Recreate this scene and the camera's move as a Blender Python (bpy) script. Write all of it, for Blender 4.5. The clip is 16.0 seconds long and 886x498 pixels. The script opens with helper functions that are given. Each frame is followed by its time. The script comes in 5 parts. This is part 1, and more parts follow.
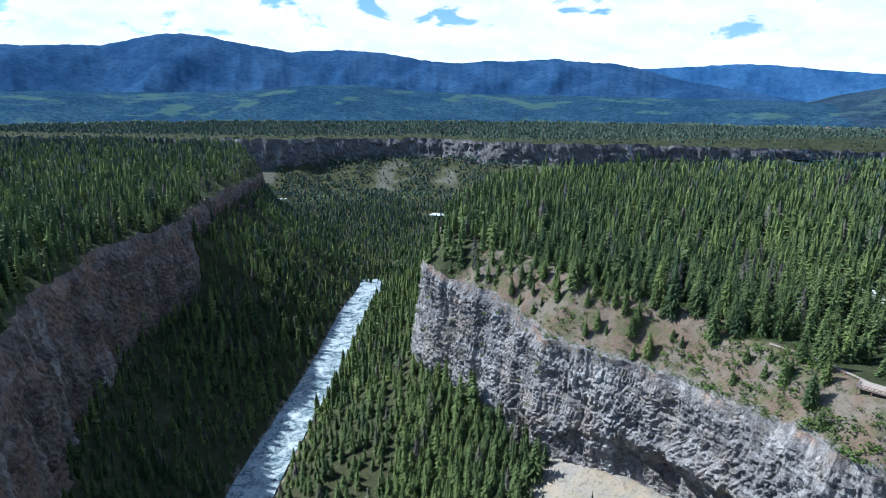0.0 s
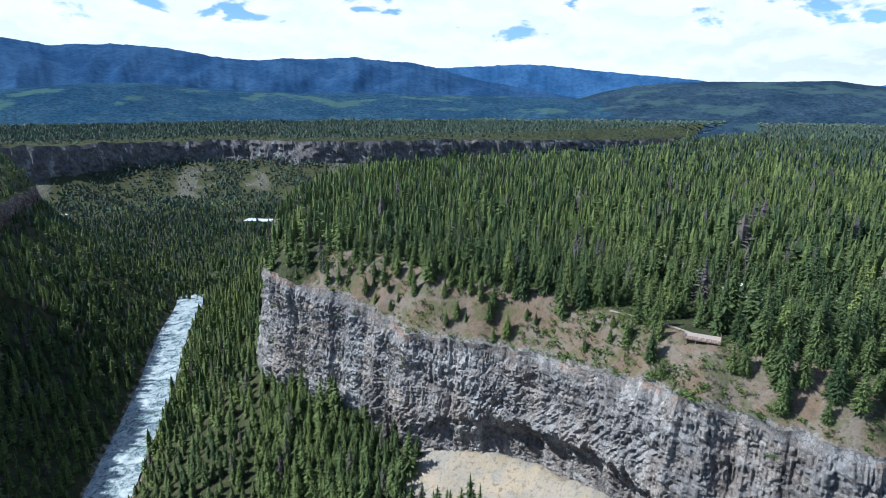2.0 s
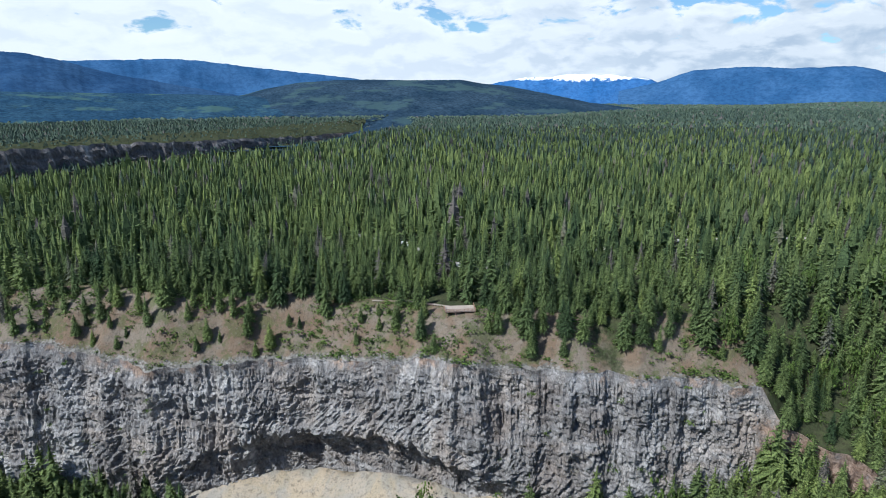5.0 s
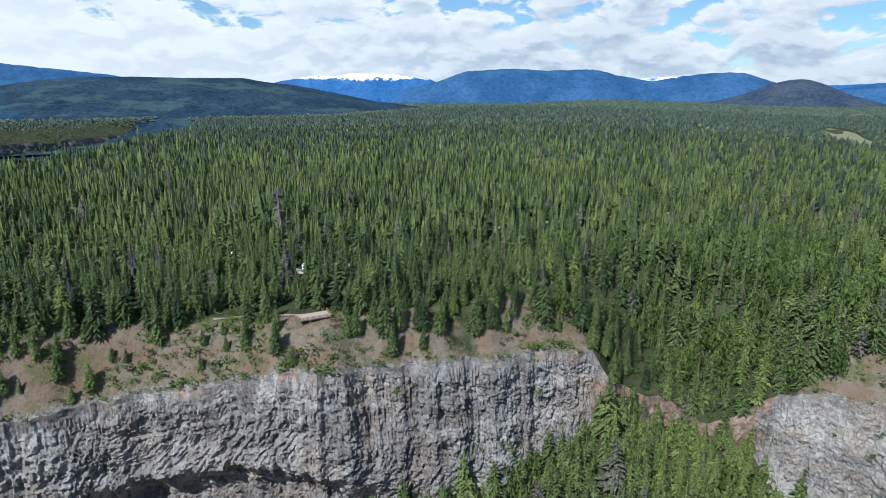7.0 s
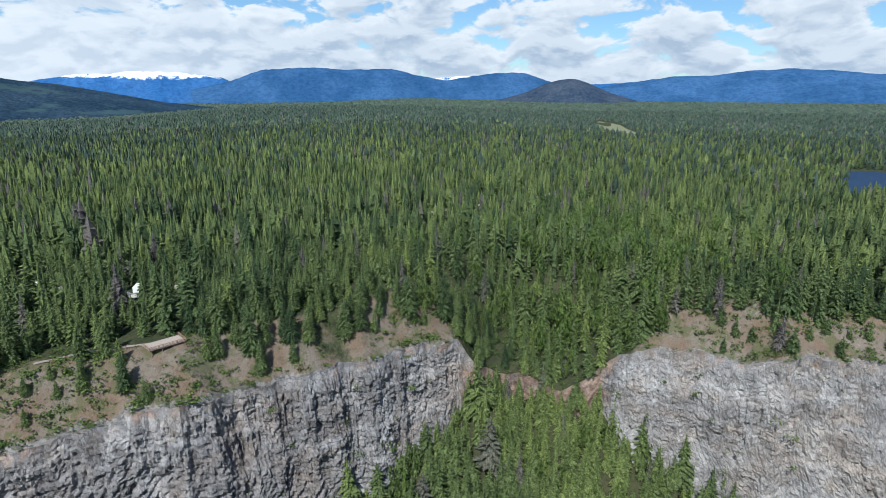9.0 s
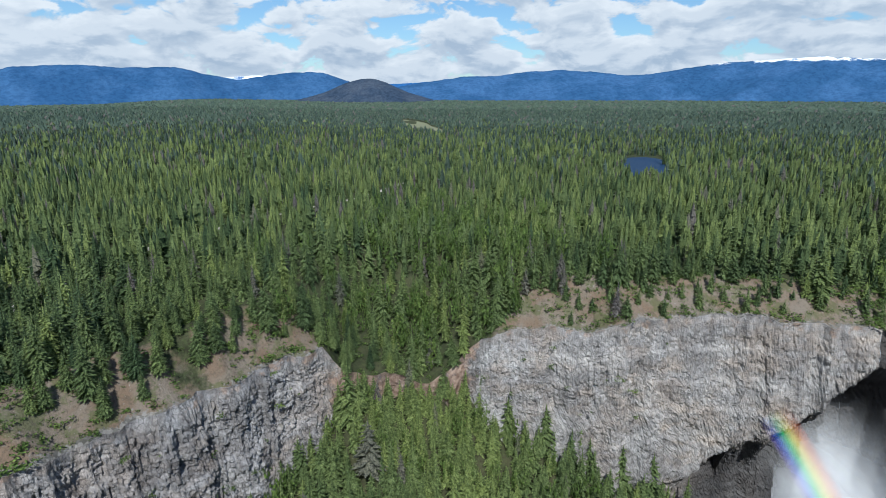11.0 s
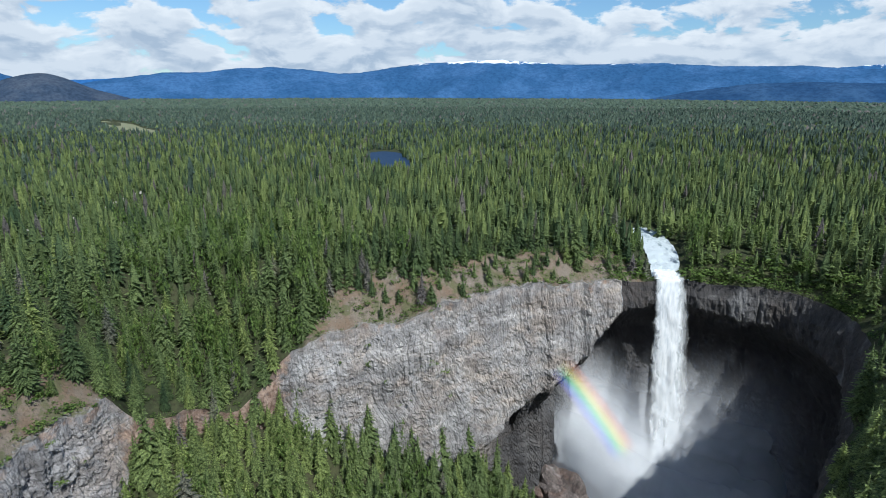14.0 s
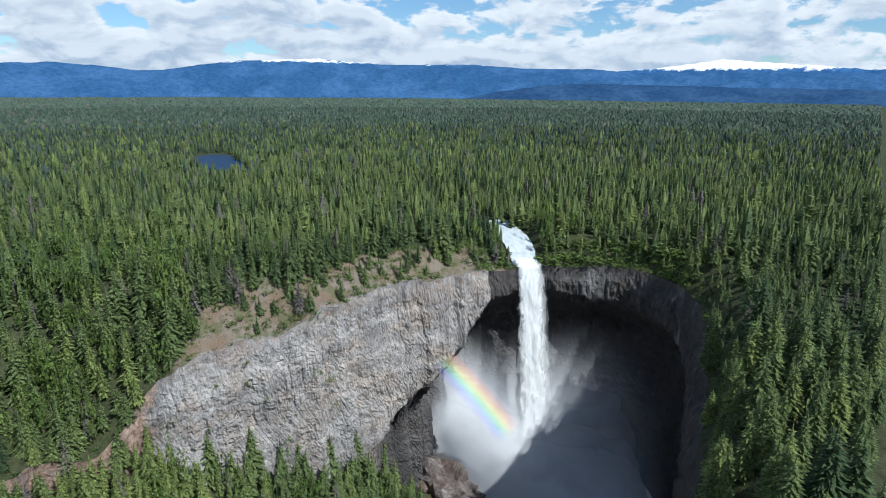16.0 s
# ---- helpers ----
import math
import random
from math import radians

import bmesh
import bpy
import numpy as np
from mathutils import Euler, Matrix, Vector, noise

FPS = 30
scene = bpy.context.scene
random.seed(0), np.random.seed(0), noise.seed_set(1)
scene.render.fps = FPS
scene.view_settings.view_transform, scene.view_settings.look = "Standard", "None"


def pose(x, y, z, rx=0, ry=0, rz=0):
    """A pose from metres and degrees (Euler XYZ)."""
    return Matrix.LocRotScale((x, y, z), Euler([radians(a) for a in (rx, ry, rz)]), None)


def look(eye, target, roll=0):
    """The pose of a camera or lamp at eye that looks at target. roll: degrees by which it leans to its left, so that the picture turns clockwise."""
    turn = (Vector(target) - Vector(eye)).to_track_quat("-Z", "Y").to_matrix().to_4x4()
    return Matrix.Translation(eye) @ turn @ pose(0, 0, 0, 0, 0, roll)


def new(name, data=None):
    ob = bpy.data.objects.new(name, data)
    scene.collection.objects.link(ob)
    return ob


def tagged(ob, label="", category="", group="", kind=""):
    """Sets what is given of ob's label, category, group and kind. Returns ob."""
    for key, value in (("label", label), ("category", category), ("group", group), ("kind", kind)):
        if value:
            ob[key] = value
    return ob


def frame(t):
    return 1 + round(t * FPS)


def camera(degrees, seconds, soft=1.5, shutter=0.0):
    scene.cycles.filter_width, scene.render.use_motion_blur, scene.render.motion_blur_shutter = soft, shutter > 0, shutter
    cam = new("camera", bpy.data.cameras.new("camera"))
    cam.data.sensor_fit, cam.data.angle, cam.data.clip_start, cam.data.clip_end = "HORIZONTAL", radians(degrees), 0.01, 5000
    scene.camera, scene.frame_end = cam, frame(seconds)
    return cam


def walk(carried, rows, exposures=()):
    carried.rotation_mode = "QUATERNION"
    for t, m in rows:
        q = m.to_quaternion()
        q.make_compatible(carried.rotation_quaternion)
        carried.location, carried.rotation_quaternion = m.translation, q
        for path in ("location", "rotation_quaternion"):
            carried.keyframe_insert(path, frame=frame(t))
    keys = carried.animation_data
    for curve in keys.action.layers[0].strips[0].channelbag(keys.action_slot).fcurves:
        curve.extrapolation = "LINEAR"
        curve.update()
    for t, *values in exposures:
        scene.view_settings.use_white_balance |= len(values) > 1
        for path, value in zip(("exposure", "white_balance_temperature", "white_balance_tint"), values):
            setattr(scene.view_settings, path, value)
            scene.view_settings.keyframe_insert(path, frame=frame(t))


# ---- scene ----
cam = camera(74.46, 16.0, soft=0.95)


def look_row(x, y, z, tilt, turn, lean):
    """A camera pose: heading, tilt from straight down, and lean about the line of sight."""
    return pose(x, y, z, 0, 0, turn) @ pose(0, 0, 0, tilt) @ pose(0, 0, 0, 0, 0, lean)


PATH = [
    (0, look_row(0.00, 0.00, 80.00, 75.12, 8.89, 0.38)),
    (0.5, look_row(-4.27, 0.08, 79.78, 75.10, 3.94, 0.31)),
    (1, look_row(-8.81, 0.15, 79.67, 75.09, -0.86, 0.23)),
    (1.5, look_row(-13.33, 0.68, 79.61, 75.06, -5.46, 0.16)),
    (2, look_row(-17.66, 1.73, 79.57, 75.04, -9.87, 0.12)),
    (2.5, look_row(-22.12, 2.75, 79.54, 75.01, -15.04, 0.09)),
    (3, look_row(-26.64, 4.26, 79.68, 74.97, -20.46, 0.06)),
    (3.5, look_row(-30.95, 6.17, 79.86, 74.93, -25.87, 0.01)),
    (4, look_row(-35.08, 8.61, 79.91, 74.90, -31.13, -0.04)),
    (6.5, look_row(-51.17, 26.89, 79.66, 74.78, -57.07, 0.32)),
    (7, look_row(-53.41, 30.97, 79.67, 74.79, -62.02, 0.26)),
    (7.5, look_row(-55.30, 35.24, 79.56, 74.80, -66.66, 0.21)),
    (8, look_row(-56.73, 39.59, 79.41, 74.80, -71.36, 0.17)),
    (8.5, look_row(-57.44, 44.18, 79.39, 74.78, -76.14, 0.11)),
    (9, look_row(-57.74, 48.97, 79.26, 74.76, -80.90, 0.06)),
    (9.5, look_row(-57.97, 53.74, 79.10, 74.76, -85.70, -0.01)),
    (12, look_row(-49.25, 76.43, 77.19, 74.67, -109.06, -0.12)),
    (12.5, look_row(-46.88, 80.60, 77.00, 74.62, -113.47, -0.12)),
    (13, look_row(-44.24, 84.62, 76.97, 74.59, -117.90, -0.08)),
    (13.5, look_row(-41.07, 88.54, 76.89, 74.56, -122.48, -0.01)),
    (14, look_row(-37.67, 92.13, 76.83, 74.54, -126.90, 0.10)),
    (14.5, look_row(-34.10, 95.58, 76.70, 74.55, -131.23, 0.21)),
    (15, look_row(-30.42, 98.99, 76.58, 74.55, -135.45, 0.31)),
    (15.5, look_row(-26.53, 102.13, 76.50, 74.56, -139.70, 0.38)),
    (16, look_row(-22.47, 105.00, 76.53, 74.58, -144.16, 0.45)),
]
walk(cam, PATH, [(0, 0.56, 5350, 6), (2, 0.46, 5550, 6), (4, 0.32, 5700, 6), (7, 0.24, 5800, 6), (9.5, 0.18, 5800, 6), (12.5, 0.07, 5800, 6), (16, 0.22, 5800, 6)])

# ---- light ----
SUN_AZ, SUN_EL = 85.0, 49.0                      # heading of the sun, anticlockwise from +y, and its height
sun = new("sun", bpy.data.lights.new("sun", "SUN"))
sun.data.energy, sun.data.angle, sun.data.color = 5.0, radians(0.53), (1.0, 0.95, 0.87)
a, e = radians(SUN_AZ), radians(SUN_EL)
SUN_DIR = Vector((-math.sin(a) * math.cos(e), math.cos(a) * math.cos(e), math.sin(e)))
sun.matrix_world = look((SUN_DIR * 900)[:], (0, 0, 0))



class Nodes:
    """A short way to write node trees."""

    def __init__(self, tree):
        self.tree = tree
        tree.nodes.clear()

    def add(self, kind, inputs=(), made=None):
        n = made or self.tree.nodes.new(kind)
        for k, v in dict(inputs).items():
            s = n.inputs[k]
            if isinstance(v, bpy.types.NodeSocket):
                self.tree.links.new(v, s)
            else:
                s.default_value = v
        return n

    def math(self, op, x, y=0.0, z=0.0, clamp=False):
        n = self.add("ShaderNodeMath", {0: x, 1: y, 2: z})
        n.operation, n.use_clamp = op, clamp
        return n.outputs[0]

    def vec(self, op, x, y=(0, 0, 0)):
        n = self.add("ShaderNodeVectorMath", {0: x, 1: y})
        n.operation = op
        return n.outputs[0]

    def noise(self, vector, scale, detail=4.0, rough=0.55, distort=0.0):
        return self.add("ShaderNodeTexNoise", {"Vector": vector, "Scale": scale, "Detail": detail, "Roughness": rough,
                                               "Distortion": distort}).outputs["Fac"]

    def ramp(self, fac, *stops):
        """Each stop: place, colour (grey number or r, g, b)."""
        n = self.add("ShaderNodeValToRGB", {0: fac})
        while len(n.color_ramp.elements) < len(stops):
            n.color_ramp.elements.new(0.5)
        for el, (at, col) in zip(n.color_ramp.elements, stops):
            el.position = at
            el.color = (col, col, col, 1) if isinstance(col, (int, float)) else (*col, 1)
        return n.outputs[0]

    def step(self, x, lo, hi):
        n = self.add("ShaderNodeMapRange", {0: x, 1: lo, 2: hi, 3: 0.0, 4: 1.0})
        n.interpolation_type = "SMOOTHSTEP"
        return n.outputs[0]

    def mix(self, fac, x, y, blend="MIX"):
        n = self.tree.nodes.new("ShaderNodeMix")
        n.data_type, n.blend_type = "RGBA", blend
        for s, v in ((n.inputs[0], fac), (n.inputs[6], x), (n.inputs[7], y)):
            if isinstance(v, bpy.types.NodeSocket):
                self.tree.links.new(v, s)
            elif isinstance(v, (int, float)):
                s.default_value = v
            else:
                s.default_value = (*v, 1)
        return n.outputs[2]


def sky():
    w = bpy.data.worlds.new("sky")
    scene.world = w
    w.use_nodes = True
    n = Nodes(w.node_tree)
    tex = n.add("ShaderNodeTexSky")
    tex.sky_type, tex.sun_disc = "NISHITA", False
    tex.sun_elevation, tex.sun_rotation = radians(SUN_EL), radians(-SUN_AZ)
    tex.altitude, tex.air_density, tex.dust_density, tex.ozone_density = 700.0, 1.0, 0.6, 1.2
    blue = n.mix(1.0, tex.outputs[0], (0.72, 0.88, 1.0), "MULTIPLY")
    d = n.add("ShaderNodeTexCoord").outputs["Generated"]
    xyz = n.add("ShaderNodeSeparateXYZ", {0: d})
    up = n.math("MAXIMUM", xyz.outputs[2], 0.0)
    # a layer of broken cumulus seen from below: flat, wide near the horizon
    lift = n.math("ADD", up, 0.06)
    flat = n.add("ShaderNodeCombineXYZ", {0: n.math("DIVIDE", xyz.outputs[0], lift), 1: n.math("DIVIDE", xyz.outputs[1], lift),
                                          2: n.math("MULTIPLY", up, 9.0)}).outputs[0]
    squat = n.vec("MULTIPLY", d, (1.0, 1.0, 2.3))
    body = n.noise(squat, 12.5, 9.0, 0.53, 0.3)
    sheet = n.noise(flat, 0.30, 6.0, 0.6, 0.3)
    amount = n.math("ADD", n.math("MULTIPLY", body, 0.84), n.math("MULTIPLY", sheet, 0.16))
    # closed towards the far range, broken on the other side
    side = n.math("MULTIPLY", n.step(xyz.outputs[1], -0.2, 0.9), 0.085)
    amount = n.math("ADD", amount, side)
    amount = n.math("ADD", amount, n.math("MULTIPLY", n.step(up, 0.14, 0.02), 0.125))
    amount = n.math("SUBTRACT", amount, n.math("MULTIPLY", n.step(up, 0.25, 0.6), 0.10))
    cover = n.step(amount, 0.47, 0.535)
    # undersides grey, tops white: the same field a little higher up
    shifted = n.noise(n.vec("ADD", squat, (0.0, 0.0, 0.034)), 12.5, 9.0, 0.53, 0.3)
    shade = n.step(n.math("SUBTRACT", shifted, body), -0.10, 0.15)
    thick = n.step(amount, 0.52, 0.66)
    tone = n.mix(n.math("MULTIPLY", n.math("ADD", n.math("MULTIPLY", shade, 0.75), n.math("MULTIPLY", thick, 0.35)), 1.0, clamp=True), (7.8, 7.9, 8.0), (4.0, 4.7, 5.6))
    tone = n.mix(n.step(xyz.outputs[1], 0.2, 0.95), tone, n.mix(0.6, tone, (8.6, 8.7, 8.8)))
    out = n.mix(cover, blue, tone)
    bg = n.add("ShaderNodeBackground", {"Color": out, "Strength": 0.10})
    n.add("ShaderNodeOutputWorld", {0: bg.outputs[0]})


sky()


# ---- materials ----
def material(name):
    m = bpy.data.materials.new(name)
    m.use_nodes = True
    return m, Nodes(m.node_tree)


def finish(n, color, rough=0.9, bump=None, strength=0.4, reach=0.3, specular=0.25, metallic=0.0):
    ins = {"Base Color": color, "Roughness": rough, "Specular IOR Level": specular, "Metallic": metallic}
    if bump is not None:
        ins["Normal"] = n.add("ShaderNodeBump", {"Strength": strength, "Distance": reach, "Height": bump}).outputs[0]
    b = n.add("ShaderNodeBsdfPrincipled", ins)
    n.add("ShaderNodeOutputMaterial", {0: b.outputs[0]})
    return b


def place(n):
    return n.add("ShaderNodeNewGeometry").outputs["Position"]


def attribute(n, name):
    at = n.add("ShaderNodeAttribute")
    at.attribute_name = name
    return at.outputs["Fac"]


def rock_material(name, light, dark, warm, warmth=0.5, broken=1.0):
    """Columnar basalt: grey with warm faces, dark cracks, pale lime streaks."""
    m, n = material(name)
    p = place(n)
    tall = n.vec("MULTIPLY", p, (1.0, 1.0, 0.28))
    wide = n.vec("MULTIPLY", p, (1.0, 1.0, 2.2))
    big = n.noise(p, 0.035, 5.0, 0.6)
    mid = n.noise(tall, 0.22, 6.0, 0.62, 0.6)
    fine = n.noise(p, 1.4, 6.0, 0.65)
    band = n.noise(wide, 0.10, 4.0, 0.6, 0.5)
    warped = n.vec("ADD", n.vec("MULTIPLY", p, (1.0, 1.0, 0.55)), n.vec("MULTIPLY", n.add("ShaderNodeTexNoise", {"Vector": p, "Scale": 0.35, "Detail": 3.0}).outputs["Color"], (0.9, 0.9, 0.9)))
    cells = n.add("ShaderNodeTexVoronoi", {"Vector": warped, "Scale": 0.95, "Randomness": 1.0})
    rift = n.tree.nodes.new("ShaderNodeTexVoronoi")
    rift.feature = "DISTANCE_TO_EDGE"
    edge = n.add("", {"Vector": warped, "Scale": 0.95, "Randomness": 1.0}, rift).outputs[0]
    split = n.tree.nodes.new("ShaderNodeTexVoronoi")
    split.feature = "DISTANCE_TO_EDGE"
    hair = n.add("", {"Vector": warped, "Scale": 3.1, "Randomness": 1.0}, split).outputs[0]
    base = n.mix(n.step(mid, 0.32, 0.68), dark, light)
    base = n.mix(n.math("MULTIPLY", n.step(n.math("ADD", n.math("MULTIPLY", big, 0.6), n.math("MULTIPLY", band, 0.4)), 0.45, 0.62), warmth), base, warm)
    base = n.mix(n.math("MULTIPLY", n.step(n.noise(tall, 0.05, 4.0, 0.6, 0.8), 0.56, 0.7), 0.55), base, (0.46, 0.455, 0.45))
    base = n.mix(0.15 + 0.3 * broken, base, n.ramp(cells.outputs["Color"], (0.0, 0.25), (1.0, 0.95)), "OVERLAY")
    base = n.mix(n.math("MULTIPLY", n.step(fine, 0.46, 0.30), 0.15 + 0.25 * broken), base, (0.10, 0.095, 0.09))
    base = n.mix(n.math("MULTIPLY", n.math("MULTIPLY", n.step(edge, 0.08, 0.0), n.step(n.noise(p, 0.25, 3.0, 0.6), 0.42, 0.58)), 0.08 + 0.66 * broken), base, (0.045, 0.043, 0.042))
    base = n.mix(n.math("MULTIPLY", n.step(hair, 0.08, 0.0), 0.06 + 0.14 * broken), base, (0.06, 0.057, 0.055))
    # thin upright water streaks, and long level cracks
    streak = n.noise(n.vec("MULTIPLY", p, (1.0, 1.0, 0.035)), 0.75, 5.0, 0.7)
    base = n.mix(n.math("MULTIPLY", n.step(streak, 0.52, 0.66), 0.45), base, n.mix(1.0, base, (0.62, 0.60, 0.58), "MULTIPLY"))
    base = n.mix(n.math("MULTIPLY", n.step(streak, 0.47, 0.36), 0.3), base, n.mix(1.0, base, (1.3, 1.27, 1.22), "MULTIPLY"))
    level = n.noise(n.vec("MULTIPLY", p, (0.22, 0.22, 1.0)), 0.55, 5.0, 0.65, 0.8)
    base = n.mix(n.math("MULTIPLY", n.step(level, 0.62, 0.70), 0.6), base, (0.05, 0.048, 0.046))
    rust = n.step(n.math("ADD", attribute(n, "rust"), n.math("MULTIPLY", n.math("SUBTRACT", n.noise(p, 0.10, 6.0, 0.7), 0.5), 2.4)), 0.45, 0.8)
    earth = n.mix(n.step(n.noise(p, 0.4, 5.0, 0.7), 0.38, 0.62), (0.22, 0.13, 0.09), (0.40, 0.29, 0.22))
    base = n.mix(n.math("MULTIPLY", rust, 0.85), base, earth)
    broad = n.noise(n.vec("MULTIPLY", p, (1.0, 1.0, 1.6)), 0.045, 4.0, 0.6, 0.6)
    base = n.mix(n.math("MULTIPLY", n.step(broad, 0.53, 0.40), 0.5), base, n.mix(1.0, base, (0.62, 0.60, 0.60), "MULTIPLY"))
    base = n.mix(n.math("MULTIPLY", n.step(broad, 0.52, 0.64), 0.6), base, n.mix(1.0, base, (1.32, 1.3, 1.27), "MULTIPLY"))
    lich = n.math("MULTIPLY", n.step(n.noise(p, 0.3, 5.0, 0.7), 0.6, 0.7), 0.35)
    base = n.mix(lich, base, (0.16, 0.14, 0.07))
    # nearly black where spray wets the wall, with the undercut's shade painted in
    base = n.mix(n.math("MULTIPLY", attribute(n, "wet_shade"), 0.85), base, (0.052, 0.050, 0.052))
    grain = n.noise(p, 4.5, 4.0, 0.7)
    base = n.mix(n.math("MULTIPLY", n.step(grain, 0.52, 0.36), 0.35), base, n.mix(1.0, base, (0.5, 0.5, 0.5), "MULTIPLY"))
    base = n.mix(n.math("MULTIPLY", n.step(grain, 0.52, 0.68), 0.35), base, n.mix(1.0, base, (1.35, 1.35, 1.35), "MULTIPLY"))
    height = n.math("ADD", n.math("MULTIPLY", fine, 1.2), n.math("ADD", n.math("MULTIPLY", edge, 0.9), n.math("ADD", n.math("MULTIPLY", hair, 0.8), n.math("MULTIPLY", grain, 0.5))))
    finish(n, base, 0.92, height, 0.8, 0.5 + 0.25 * broken, 0.2)
    return m


def ground_material(name, floor_a, floor_b, bare_a, bare_b, green=0.75):
    """Forest floor, with bare soil and low shrubs where the rim stands open."""
    m, n = material(name)
    p = place(n)
    big = n.noise(p, 0.02, 5.0, 0.6)
    mid = n.noise(p, 0.16, 6.0, 0.65)
    fine = n.noise(p, 1.1, 6.0, 0.7)
    floor = n.mix(n.step(mid, 0.35, 0.65), floor_a, floor_b)
    litter = n.noise(p, 0.7, 6.0, 0.75)
    floor = n.mix(n.math("MULTIPLY", n.step(litter, 0.5, 0.62), 0.5), floor, (0.075, 0.095, 0.038))
    floor = n.mix(n.math("MULTIPLY", n.step(litter, 0.48, 0.36), 0.8), floor, (0.03, 0.026, 0.018))
    soil = n.mix(n.step(n.noise(p, 0.07, 5.0, 0.6, 0.5), 0.38, 0.62), bare_a, bare_b)
    soil = n.mix(n.math("MULTIPLY", n.step(fine, 0.5, 0.28), 0.6), soil, (0.07, 0.055, 0.04))
    soil = n.mix(n.math("MULTIPLY", n.step(n.noise(p, 0.13, 6.0, 0.7), 0.50, 0.58), green), soil, (0.095, 0.105, 0.045))
    soil = n.mix(n.math("MULTIPLY", n.step(n.noise(p, 0.45, 6.0, 0.7), 0.52, 0.64), 0.6), soil, (0.10, 0.08, 0.062))
    soil = n.mix(n.math("MULTIPLY", n.step(n.noise(p, 0.9, 5.0, 0.7), 0.60, 0.68), 0.5), soil, (0.36, 0.33, 0.30))
    bare = n.step(n.math("ADD", attribute(n, "bare"), n.math("MULTIPLY", n.math("SUBTRACT", mid, 0.5), 0.9)), 0.35, 0.6)
    base = n.mix(bare, floor, soil)
    chip = n.add("ShaderNodeTexVoronoi", {"Vector": p, "Scale": 1.1, "Randomness": 1.0})
    stone = n.ramp(chip.outputs["Color"], (0.0, (0.06, 0.055, 0.05)), (1.0, (0.30, 0.28, 0.26)))
    rocky = n.step(n.math("ADD", attribute(n, "rocky"), n.math("MULTIPLY", n.math("SUBTRACT", fine, 0.5), 1.4)), 0.45, 0.6)
    base = n.mix(rocky, base, stone)
    base = n.mix(n.math("MULTIPLY", big, 0.35), base, n.mix(0.5, base, (0.06, 0.08, 0.035)))
    finish(n, base, 0.95, n.math("ADD", fine, n.math("MULTIPLY", mid, 2.0)), 0.7, 0.7, 0.1)
    return m


def foliage_material(name, dark, light, yellow, through_light=0.25):
    """Needles or leaves: each tree has its own tint, each frond a little of its own."""
    m, n = material(name)
    tint = attribute(n, "tint")
    isl = n.add("ShaderNodeNewGeometry").outputs["Random Per Island"]
    obj = n.add("ShaderNodeObjectInfo").outputs["Random"]
    tint = n.math("FRACT", n.math("ADD", tint, obj))
    base = n.ramp(tint, (0.0, dark), (0.45, light), (0.8, light), (1.0, yellow))
    stand = n.noise(place(n), 0.012, 3.0, 0.5)
    base = n.mix(n.math("MULTIPLY", n.step(stand, 0.46, 0.66), 0.45), base, yellow)
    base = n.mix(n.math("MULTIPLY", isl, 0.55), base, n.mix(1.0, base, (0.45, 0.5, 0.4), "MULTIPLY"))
    base = n.mix(attribute(n, "dead"), base, (0.19, 0.165, 0.165))
    # bright sprays and the shade in the gaps between them, put into the colour
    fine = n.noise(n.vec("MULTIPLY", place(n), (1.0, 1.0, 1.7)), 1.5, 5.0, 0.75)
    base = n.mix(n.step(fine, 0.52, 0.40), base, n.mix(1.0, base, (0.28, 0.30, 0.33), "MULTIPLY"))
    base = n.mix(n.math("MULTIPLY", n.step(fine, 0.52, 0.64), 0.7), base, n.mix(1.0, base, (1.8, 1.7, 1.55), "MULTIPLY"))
    bump = n.add("ShaderNodeBump", {"Strength": 0.8, "Distance": 0.5, "Height": fine}).outputs[0]
    b = n.add("ShaderNodeBsdfPrincipled", {"Base Color": base, "Roughness": 0.75, "Specular IOR Level": 0.2, "Normal": bump})
    t = n.add("ShaderNodeBsdfTranslucent", {"Color": base})
    s = n.add("ShaderNodeMixShader", {0: through_light, 1: b.outputs[0], 2: t.outputs[0]})
    n.add("ShaderNodeOutputMaterial", {0: s.outputs[0]})
    return m


def simple_material(name, c1, c2, scale, rough=0.85, strength=0.4, reach=0.05):
    m, n = material(name)
    p = place(n)
    f = n.noise(p, scale, 6.0, 0.65)
    g = n.noise(p, scale * 0.12, 3.0, 0.5)
    base = n.mix(n.step(f, 0.3, 0.7), c1, c2)
    base = n.mix(n.math("MULTIPLY", g, 0.3), base, n.mix(1.0, base, (0.5, 0.5, 0.5), "MULTIPLY"))
    finish(n, base, rough, f, strength, reach)
    return m


def rapid_material():
    """Fast glacial water: blue-green, torn white."""
    m, n = material("rapid_water")
    p = place(n)
    foam = n.math("ADD", n.math("MULTIPLY", n.noise(p, 0.09, 6.0, 0.65, 1.2), 0.55), n.math("MULTIPLY", n.noise(p, 0.6, 6.0, 0.7, 0.8), 0.45))
    f = n.step(n.math("ADD", foam, n.math("MULTIPLY", attribute(n, "white"), 0.35)), 0.44, 0.66)
    base = n.mix(f, (0.06, 0.115, 0.135), (0.50, 0.55, 0.57))
    rough = n.math("ADD", n.math("MULTIPLY", f, 0.5), 0.18)
    finish(n, base, rough, n.noise(p, 0.5, 6.0, 0.7, 0.5), 0.8, 0.8, 0.5)
    return m


